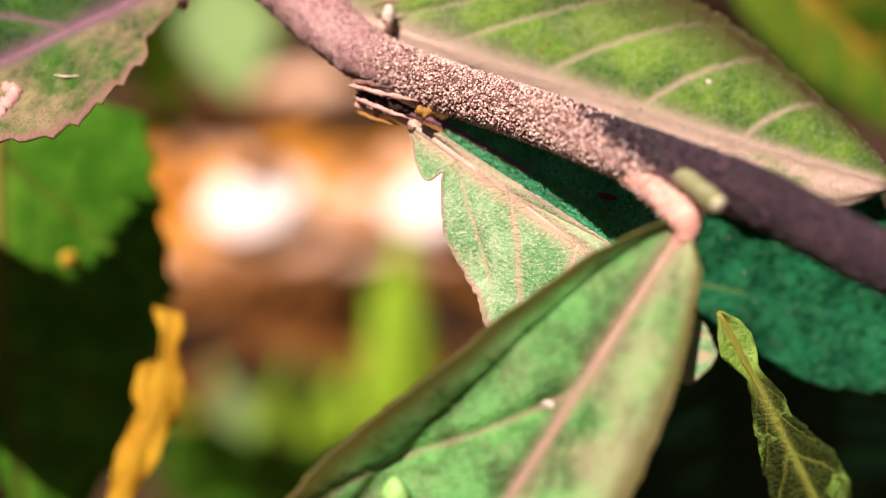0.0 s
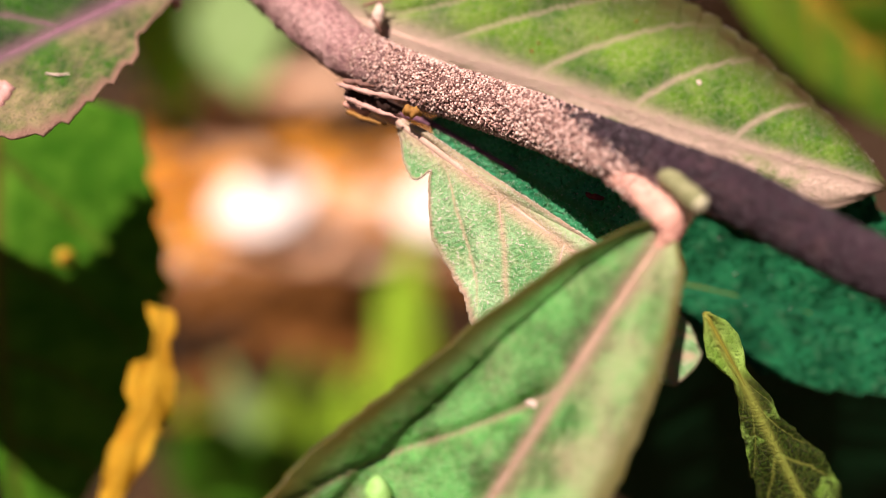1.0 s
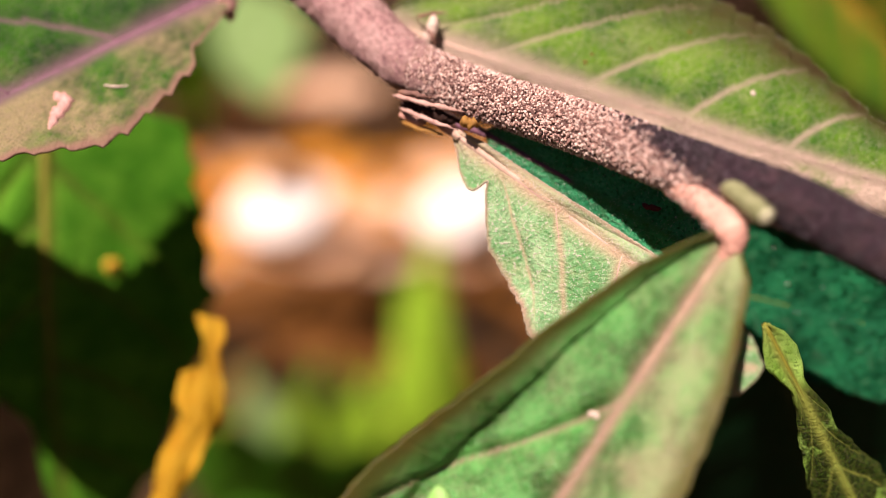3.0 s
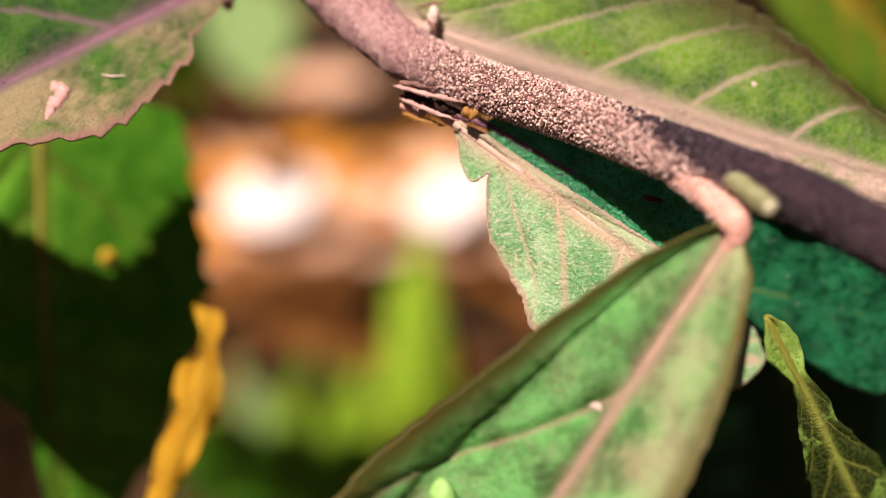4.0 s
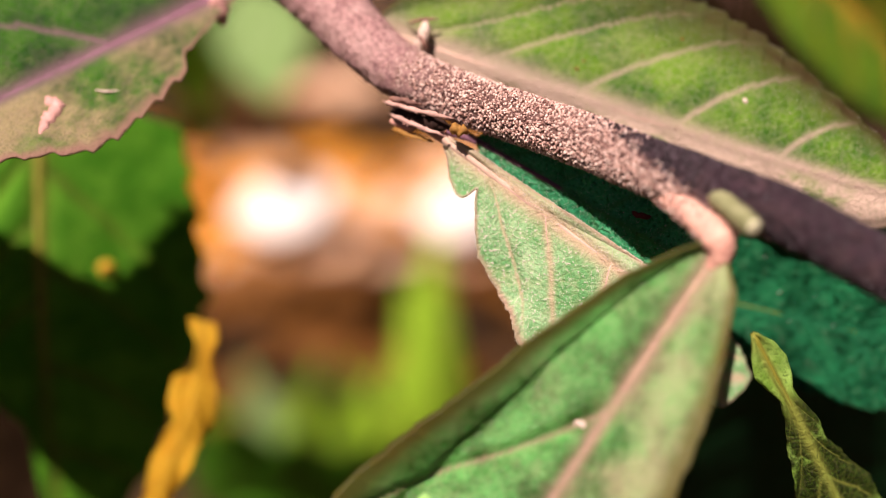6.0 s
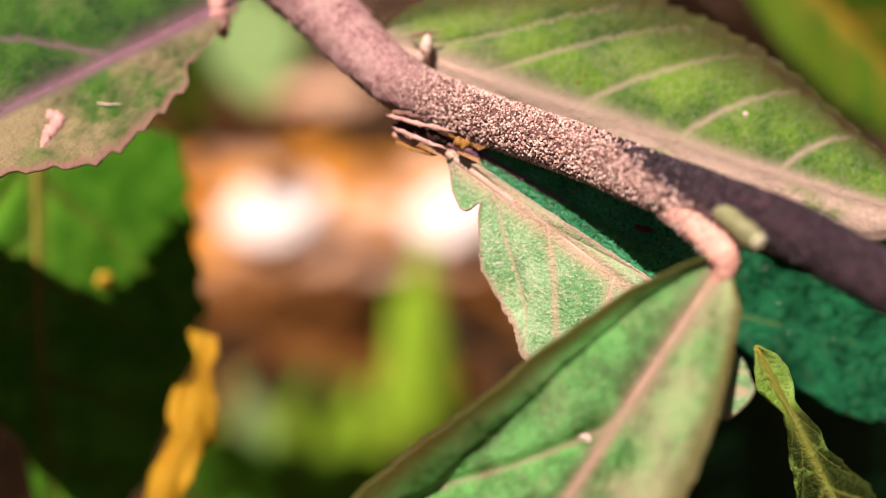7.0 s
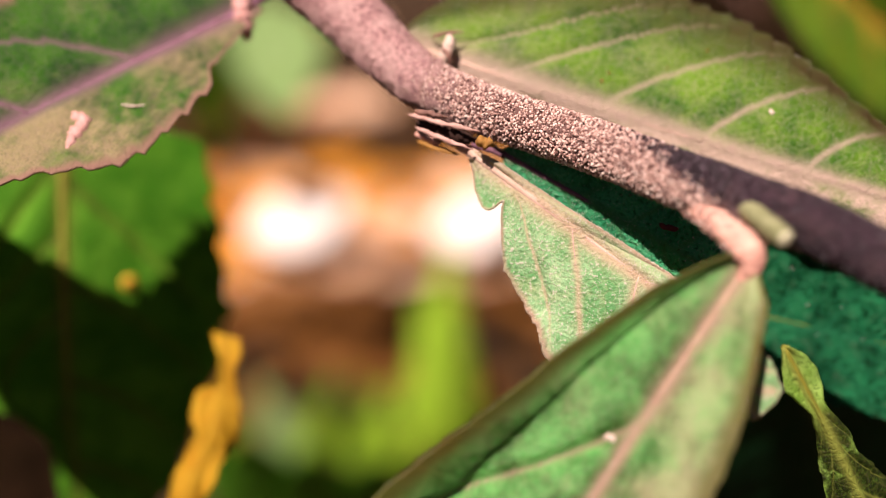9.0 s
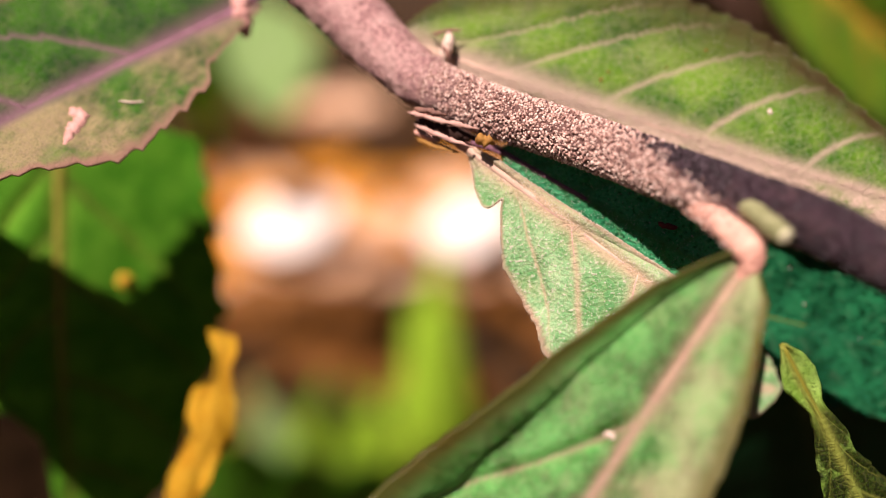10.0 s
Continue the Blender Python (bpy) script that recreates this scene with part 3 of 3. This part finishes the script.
        part("knot", mesh_of("knot", *tube(knot, 8, 0.3, 2500), M_STRAND), top, "small dark knot")
    bud = smooth_line([(Vector((-0.0016, 0.0791, 0.2634)) - o, 0.0004), (Vector((-0.0011, 0.0790, 0.2644)) - o, 0.00050), (Vector((-0.0009, 0.0792, 0.2651)) - o, 0.00052), (Vector((-0.0009, 0.0796, 0.2657)) - o, 0.00022)], 8)
    part("bud", mesh_of("bud", *tube(bud, 12, 0.15, 1800), M_BUD), top, "small cream dormant bud")


twig()

# ---- leaves of the twig ----
leaf("leaf", (0.0192, 0.0587, 0.2539), (-0.0095, 0.0448, 0.2110), (-0.0092, 0.0551, 0.2342), (0.0097, 0.0444, 0.2293), M_FRONT, M_VEIN,
     "green leaf with pink midrib, hanging folded from the twig", vein_at=[[0.245, 0.45, 0.68], [0.5, 0.75]], teeth=23, tooth=0.015, flush=(0.05, 0.42), roll=(0.70, 0.2), turned=(0.59, 0.9), crease=0.12, quilt=0.0005, seed=2, nu=220, nv=40,
     vein_width=0.0005, rib=0.00036, margin=(0.13, 0.15), full=0.6, grains=900, ringed=0.06, slant=0.47,
     outline=(((0.0, 0.10), (0.03, 0.20), (0.089, 0.36), (0.221, 0.60), (0.362, 0.80), (0.484, 1.0), (0.6, 1.06), (0.8, 0.8), (1.0, 0.05)),
              ((0.0, 0.10), (0.034, 0.32), (0.074, 0.416), (0.112, 0.516), (0.164, 0.633), (0.206, 0.693), (0.265, 0.758), (0.4, 0.86), (0.6, 0.95), (0.8, 0.75), (1.0, 0.05))),
     petiole=[((0.0163, 0.0644, 0.2570), 0.0014), ((0.0170, 0.0622, 0.2565), 0.00120), ((0.0180, 0.0601, 0.2557), 0.00092), ((0.0190, 0.0589, 0.2550), 0.00116), ((0.0193, 0.0585, 0.2540), 0.00100), ((0.0188, 0.0584, 0.2526), 0.0004)])
front = scene.objects["leaf"]
pale = leaf("leaf", (0.0007, 0.0724, 0.2578), (0.0224, 0.0597, 0.2445), (0.0086, 0.0622, 0.2401), (0.0130, 0.0662, 0.2522), M_LOWER, M_VEIN_PINK,
     "pale dusty green leaf with pinkish veins and ragged edge", fuzz=7000, teeth=46, tooth=0.02, seed=4, nu=220, nv=44, rag=0.05, margin=(0.05, 0.16), full=0.64, slant=0.5, mid=1.7, rib=0.0004,
     vein_at=[[0.10, 0.36, 0.58], [0.3, 0.6]], vein_width=0.0006,
     outline=(((0.0, 0.03), (0.04, 0.10), (0.08, 0.205), (0.11, 0.245), (0.135, 0.262), (0.147, 0.25), (0.155, 0.21), (0.16, 0.15), (0.166, 0.13), (0.18, 0.20), (0.227, 0.37), (0.28, 0.53), (0.31, 0.55), (0.34, 0.59), (0.40, 0.66), (0.46, 0.72), (0.64, 1.0), (0.82, 1.0), (1.0, 0.1)), ((0.0, 0.1), (0.1, 0.4), (0.3, 0.55), (0.6, 0.9), (0.8, 1.0), (1.0, 0.1))),
     petiole=[((-0.0036, 0.0744, 0.2587), 0.00025), ((-0.0020, 0.0736, 0.2583), 0.00042), ((-0.0016, 0.0749, 0.2585), 0.0005), ((0.0009, 0.0731, 0.2574), 0.00048), ((0.0029, 0.0713, 0.2563), 0.0003)])
leaf("leaf", (0.0190, 0.0597, 0.2484), (0.0202, 0.0563, 0.2432), (0.0176, 0.0584, 0.2441), (0.0219, 0.0564, 0.2453), M_LOWER, M_VEIN,
     "small pale green leaf with ragged pinkish edge", veins=3, teeth=12, tooth=0.03, seed=6, nu=90, nv=24, rag=0.05, margin=0.02, wave=0.0001, fuzz=150, full=0.7, blunt=0.6)
broad = leaf("leaf", (-0.0052, 0.0809, 0.2650), (0.0400, 0.0709, 0.2524), (0.0215, 0.0820, 0.2686), (0.0167, 0.0759, 0.2538), M_BROAD, M_VEIN_PINK,
     "yellowish green leaf with broad beige midrib behind the twig", fuzz=3000, veins=5, teeth=26, tooth=0.04, seed=7, nu=300, nv=44, roll=(-0.4, 0.0), turned=(0.66, 0.9), crease=0.3, mid=3.8, rib=0.00022, side_material=M_VEIN_BEIGE, vein_at=[[0.03, 0.19, 0.37, 0.55, 0.73], [0.12, 0.3, 0.5, 0.7]], flush=(0.0, 1.5), outline=((), ((0.0, 0.2), (0.2, 0.55), (0.45, 0.65), (0.6, 0.9), (0.78, 1.25), (0.9, 0.95), (1.0, 0.05))), vein_width=0.00036, blunt=0.6, margin=(0.30, 0.08), slant=0.5, bow=(0, 0, -0.0004))
blushed = leaf("leaf", (-0.0182, 0.0862, 0.2675), (-0.0526, 0.0646, 0.2531), (-0.0348, 0.0698, 0.2561), (-0.0422, 0.0803, 0.2687), M_BLUSH, M_VEIN_PURPLE,
     "green leaf flushed with pink, brown serrated edge", veins=4, teeth=19, tooth=0.07, seed=9, rag=0.05, margin=(0.08, 0.08), vein_width=0.0006, full=0.5, slant=0.45, flush=(0.55, 0.0), mid=1.8, vein_at=[[0.56, 0.75], [0.27, 0.5, 0.72]],
     outline=(((0.0, 0.2), (0.06, 0.36), (0.126, 0.62), (0.165, 0.75), (0.184, 1.06), (0.26, 1.35), (0.334, 1.46), (0.42, 1.52), (0.50, 1.26), (0.55, 1.07), (0.62, 0.95), (0.72, 1.7), (0.85, 2.0), (1.0, 0.3)),
              ((0.0, 0.1), (0.1, 0.49), (0.25, 0.83), (0.4, 0.94), (0.5, 0.80), (0.56, 0.66), (0.62, 0.62), (0.66, 0.72), (0.70, 0.86), (0.77, 1.17), (0.87, 1.40), (0.94, 1.23), (1.0, 0.4))),
     petiole=[((-0.0140, 0.0862, 0.2695), 0.0007), ((-0.0161, 0.0864, 0.2687), 0.0006), ((-0.0185, 0.0861, 0.2675), 0.0004)], petiole_material=M_VEIN_PURPLE)


def lump(name, parent, points, sides, rough, m, label):
    """A small irregular growth on a leaf."""
    o = parent.location
    part(name, mesh_of(name, *tube(smooth_line([(Vector(p) - o, r) for p, r in points], 8), sides, rough, 2600), m), parent, label)


M_BLISTER = grain_material("blister", (0.70, 0.40, 0.35), (0.46, 0.22, 0.18), 1500, 0.5)
M_GALL = grain_material("gall", (0.22, 0.50, 0.10), (0.34, 0.60, 0.20), 900, 0.45)
M_RED = grain_material("red_scar", (0.22, 0.035, 0.03), (0.10, 0.02, 0.018), 2500, 0.6)
M_PALE_SPOT = grain_material("pale_spot", (0.68, 0.56, 0.46), (0.55, 0.40, 0.32), 2500, 0.5)
lump("stipule", blushed, [((-0.0193, 0.0855, 0.2684), 0.0006), ((-0.0192, 0.0851, 0.2670), 0.0009), ((-0.0190, 0.0847, 0.2657), 0.0008), ((-0.0188, 0.0846, 0.2645), 0.0002)], 10, 0.3, M_BLISTER, "dark pink withered stipule")
lump("blister", blushed, [((-0.0323, 0.0757, 0.2601), 0.0004), ((-0.0311, 0.0752, 0.2598), 0.0007), ((-0.0306, 0.0746, 0.2596), 0.0006), ((-0.0311, 0.0736, 0.2588), 0.0006), ((-0.0314, 0.0724, 0.2581), 0.0002)], 10, 0.5, M_BLISTER, "crumpled pink blister")
# Pale thread laid on the blade to draw a white glint.
lump("fibre", blushed, [((-0.0278, 0.0759, 0.2609), 0.00006), ((-0.0267, 0.0757, 0.2608), 0.00012), ((-0.0257, 0.0761, 0.2608), 0.00006)], 6, 0.2, M_PALE_SPOT, "pale thread standing in for a white glint")
lump("speck", broad, [((0.0252, 0.0763, 0.2600), 0.0001), ((0.0253, 0.0761, 0.2599), 0.0002), ((0.0254, 0.0760, 0.2598), 0.0002), ((0.0256, 0.0762, 0.2596), 0.0001)], 10, 0.2, M_PALE_SPOT, "small whitish dot")
lump("gall", front, [((-0.0006, 0.0541, 0.2374), 0.0002), ((-0.0006, 0.0535, 0.2370), 0.0008), ((-0.0005, 0.0531, 0.2362), 0.0009), ((-0.0004, 0.0529, 0.2352), 0.0003)], 14, 0.15, M_GALL, "pale green swelling")
lump("speck", front, [((0.0096, 0.0555, 0.2426), 0.0001), ((0.0099, 0.0553, 0.2425), 0.00028), ((0.0103, 0.0552, 0.2423), 0.00026), ((0.0105, 0.0552, 0.2420), 0.0001)], 10, 0.3, M_PALE_SPOT, "small whitish scab")
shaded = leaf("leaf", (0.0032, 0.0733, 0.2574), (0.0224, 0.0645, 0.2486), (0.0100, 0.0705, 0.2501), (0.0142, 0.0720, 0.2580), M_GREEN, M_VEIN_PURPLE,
     "green leaf with a red midrib in the shade of the twig", petiole=[((0.0009, 0.0736, 0.2581), 0.0004), ((0.0021, 0.0734, 0.2578), 0.0004), ((0.0033, 0.0731, 0.2573), 0.0003)], petiole_material=M_VEIN_PURPLE, fuzz=3000, veins=4, seed=10, margin=0.03, rib=0.00028, vein_width=0.0003, wave=0.0002,
     side_material=M_VEIN_GREEN)
lump("scar", shaded, [((0.0148, 0.0688, 0.2528), 0.0001), ((0.0155, 0.0683, 0.2529), 0.00026), ((0.0163, 0.0680, 0.2528), 0.00022), ((0.0170, 0.0681, 0.2528), 0.0001)], 10, 0.5, M_RED, "small dark red scar")
deep = leaf("leaf", (0.0234, 0.0751, 0.2426), (0.0555, 0.0684, 0.2373), (0.0315, 0.0711, 0.2350), (0.0380, 0.0737, 0.2508), M_SHADE, M_VEIN_GREEN,
     "deep blue-green broad leaf below the twig", fuzz=5000, fuzz_material=M_FUZZ_DEEP, petiole=[((0.0172, 0.0644, 0.2563), 0.0006), ((0.0187, 0.0681, 0.2535), 0.0005), ((0.0235, 0.0749, 0.2426), 0.0003)], petiole_material=M_VEIN_GREEN, veins=5, seed=11, margin=0.02, quilt=0.00012, vein_width=0.0003, rib=0.0002, teeth=12, tooth=0.07,
     outline=((), ((0.0, 0.15), (0.06, 0.7), (0.14, 1.1), (0.24, 1.3), (0.34, 1.25), (0.42, 1.1), (0.6, 0.8), (1.0, 0.05))))
# The black shade at lower right comes from this leaf's painted colour.
leaf("leaf", (0.0294, 0.0789, 0.2427), (0.0643, 0.1186, 0.1649), (0.0211, 0.0991, 0.2080), (0.0725, 0.0991, 0.2080), M_UNDER_SHADE, M_VEIN_GREEN,
     "leaf under the other leaves, shade painted in near-black green", veins=5, seed=12, margin=0.02)
# Leaf-shaped strip standing in for sunlight on the shaded leaf; flush_from darkens it.
leaf("leaf", (0.0233, 0.0611, 0.2463), (0.0403, 0.0622, 0.2156), (0.0295, 0.0607, 0.2314), (0.0331, 0.0616, 0.2321), M_SUN_STRIP, M_VEIN_LIME,
     "narrow lime green leaf strip painted for a sunlit patch", veins=5, seed=13, margin=0.0, flush=(3.0, 2.6), flush_from=0.15, rag=0.10, vein_width=0.0003, rib=0.0002, full=0.55, bow=(0, -0.0012, 0.0005), tooth=0.10, teeth=9,
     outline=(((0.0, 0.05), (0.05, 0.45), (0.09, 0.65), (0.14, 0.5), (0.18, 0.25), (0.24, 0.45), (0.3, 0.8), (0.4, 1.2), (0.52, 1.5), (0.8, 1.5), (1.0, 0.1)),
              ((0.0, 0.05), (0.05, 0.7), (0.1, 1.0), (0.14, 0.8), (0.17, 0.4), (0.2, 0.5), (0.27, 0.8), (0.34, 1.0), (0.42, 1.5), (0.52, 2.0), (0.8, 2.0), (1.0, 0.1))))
hanging = leaf("leaf", (-0.0404, 0.0937, 0.2540), (-0.0418, 0.0835, 0.2024), (-0.0529, 0.0810, 0.2389), (-0.0262, 0.0976, 0.2307), M_HANG, M_VEIN_LIME,
     "dark green serrated leaf hanging beside the twig", teeth=11, tooth=0.06, seed=15, margin=0.0, full=0.4, bow=(0.0, -0.0028, 0.0011), rib=0.0008, vein_width=0.0006, slant=0.40, quilt=0.0005, rag=0.05,
     vein_at=[[0.05, 0.2, 0.36, 0.55, 0.72], [0.1, 0.3, 0.5, 0.68]], side_material=M_VEIN_GREEN,
     outline=(((0.0, 0.5), (0.1, 0.8), (0.4, 1.0), (0.5, 0.75), (0.56, 0.36), (0.62, 0.16), (0.8, 0.1), (1.0, 0.02)),
              ((0.0, 0.5), (0.03, 0.79), (0.19, 0.9), (0.305, 0.955), (0.4, 1.0), (0.557, 0.84), (0.69, 0.68), (0.785, 0.52), (1.0, 0.02))))
# Added leaf; its dark colour stands in for shade beside the hanging leaf.
leaf("leaf", (-0.0611, 0.1273, 0.2280), (-0.0586, 0.1107, 0.1712), (-0.0763, 0.1117, 0.2028), (-0.0478, 0.1219, 0.1959), M_DARK_GAP, M_STRAND,
     "added dark leaf sheet standing in for deep shade", veins=4, seed=16, margin=0.0, full=0.45)
# Yellow lump whose colour stands in for a sunlit fleck on this leaf.
M_SPOT = grain_material("yellow_spot", (0.60, 0.38, 0.02), (0.45, 0.26, 0.02), 900, 0.6)
lump("blotch", hanging, [((-0.0364, 0.0926, 0.2379), 0.0004), ((-0.0357, 0.0919, 0.2378), 0.0010), ((-0.0353, 0.0920, 0.2374), 0.0009), ((-0.0352, 0.0925, 0.2364), 0.0004)], 10, 0.2, M_SPOT, "small yellow blotch in place of a sunlit fleck")
leaf("leaf", (-0.0227, 0.0810, 0.2371), (-0.0282, 0.0725, 0.2192), (-0.0262, 0.0774, 0.2294), (-0.0215, 0.0784, 0.2288), M_YELLOW, M_VEIN_YELLOW,
     "withered yellow leaf with wavy edge", veins=4, teeth=11, tooth=0.06, seed=17, margin=0.0, rag=0.12, bow=(0.0013, 0, 0.0), vein_width=0.0003, rib=0.0001,
     outline=(((0.0, 0.6), (0.05, 0.5), (0.12, 0.15), (0.24, 0.15), (0.30, 1.0), (0.42, 1.0), (0.50, 0.5), (0.56, 0.75), (0.7, 0.9), (1.0, 0.3)),
              ((0.0, 0.55), (0.08, 0.6), (0.15, 0.4), (0.25, 0.65), (0.42, 1.0), (0.5, 1.0), (0.6, 0.7), (0.8, 0.6), (1.0, 0.3))))
# Added dark sheet for the shaded gap between the broad and far leaves.
leaf("leaf", (0.0364, 0.1855, 0.2670), (0.0823, 0.1639, 0.2319), (0.0510, 0.1785, 0.2410), (0.0655, 0.1768, 0.2617), M_DARK_GAP, M_STRAND,
     "added dark brown leaf sheet filling a shaded gap behind the others", veins=4, seed=18, margin=0.0)


def specks(parent, places, size, m, label, seed):
    """Flecks of dust, scale or rust lying on a leaf."""
    r2 = random.Random(seed)
    for x, y, z in places:
        r = size * r2.uniform(0.6, 1.3)
        dx, dz = r2.uniform(-1, 1) * r, r2.uniform(-1, 1) * r
        lump("speck", parent, [((x - dx, y, z - dz), r * 0.3), ((x, y - r * 0.4, z), r), ((x + dx, y, z + dz), r * 0.4)], 8, 0.4, m, label)


M_RUST = grain_material("rust_spot", (0.34, 0.11, 0.03), (0.22, 0.07, 0.02), 2500, 0.7)
specks(deep, ((0.0297, 0.0739, 0.2435), (0.0326, 0.0734, 0.2434), (0.0283, 0.0746, 0.2466), (0.0344, 0.0727, 0.2408), (0.0307, 0.0733, 0.2410)), 0.00006, M_PALE_SPOT, "whitish fleck", 2)
specks(shaded, ((0.0146, 0.0685, 0.2530), (0.0177, 0.0675, 0.2523), (0.0138, 0.0697, 0.2549)), 0.00008, M_PALE_SPOT, "whitish fleck", 3)
specks(broad, ((0.0123, 0.0784, 0.2627), (0.0148, 0.0790, 0.2637), (0.0117, 0.0781, 0.2621), (0.0172, 0.0787, 0.2630), (0.0205, 0.0793, 0.2643)), 0.00013, M_RUST, "rusty brown spot", 4)
leaf("leaf", (0.0399, 0.1392, 0.2731), (0.0861, 0.1327, 0.2338), (0.0553, 0.1341, 0.2482), (0.0664, 0.1313, 0.2651), M_FAR, M_VEIN_ORANGE,
     "green leaf behind the others with yellow midrib", veins=5, rib=0.0012, vein_width=0.0012, seed=19, margin=0.0)

# ---- green things farther off ----
leaf("leaf", (-0.0974, 0.4656, 0.2195), (-0.0814, 0.4417, 0.1657), (-0.1068, 0.4515, 0.1877), (-0.0613, 0.4547, 0.1950), M_SOFT, M_VEIN_GREEN, "soft green leaf of a low weed", seed=21, nu=30, nv=8, veins=3, wave=0.002)
leaf("leaf", (-0.1350, 0.5174, 0.2127), (-0.1776, 0.6584, 0.0869), (-0.1906, 0.6005, 0.1536), (-0.1335, 0.6005, 0.1536), M_HANG, M_VEIN_GREEN, "dark green leaf of a low weed", seed=22, nu=30, nv=8, veins=3, wave=0.002)
for k, (at, tall, wide, lean, m, label) in enumerate((
        ((-0.0099, 0.4138, 0.0000), 0.108, 0.024, (0.006, 0.02), M_GRASS, "bright green upright grass blade"),
        ((-0.0141, 0.4037, 0.0000), 0.080, 0.016, (-0.006, 0.02), M_GRASS, "bright green upright grass blade"),
        ((-0.0849, 0.3893, 0.0000), 0.055, 0.016, (-0.01, 0.0), M_PALE, "broad pale green grass blade near the soil"),
        ((-0.0703, 0.3846, 0.0000), 0.060, 0.010, (0.012, 0.0), M_GRASS, "short lime green grass blade"),
        ((-0.0490, 0.3940, 0.0000), 0.050, 0.010, (0.02, 0.0), M_GRASS, "short lime green grass blade"),
        ((-0.0290, 0.3893, 0.0000), 0.055, 0.010, (-0.02, 0.0), M_GRASS, "short lime green grass blade"),
        ((-0.0989, 0.3756, 0.0000), 0.05, 0.010, (-0.02, 0.0), M_GRASS, "short lime green grass blade"),
        ((-0.0797, 0.3425, 0.0000), 0.035, 0.016, (0.03, 0.0), M_HANG, "dark green grass blade in the shade"),
        ((-0.0569, 0.3425, 0.0000), 0.035, 0.016, (-0.02, 0.0), M_HANG, "dark green grass blade in the shade"))):
    grass_blade(at, tall, wide, lean, m, label)
for k, (base, tip, left, right) in enumerate((
        ((-0.0779, 0.3046, 0.0790), (-0.1068, 0.3782, -0.0506), (-0.1134, 0.3452, 0.0227), (-0.0709, 0.3431, 0.0181)), ((-0.0565, 0.3024, 0.0741), (-0.0640, 0.3771, -0.0532), (-0.0834, 0.3411, 0.0136), (-0.0385, 0.3421, 0.0158)),
        ((-0.0330, 0.3011, 0.0712), (-0.0297, 0.3759, -0.0558), (-0.0535, 0.3401, 0.0113), (-0.0085, 0.3421, 0.0158)))):
    leaf("leaf", base, tip, left, right, M_HANG, M_VEIN_GREEN, "dark green leaf of a low weed", seed=31 + k, nu=30, nv=8, veins=3, wave=0.002, margin=0.0)
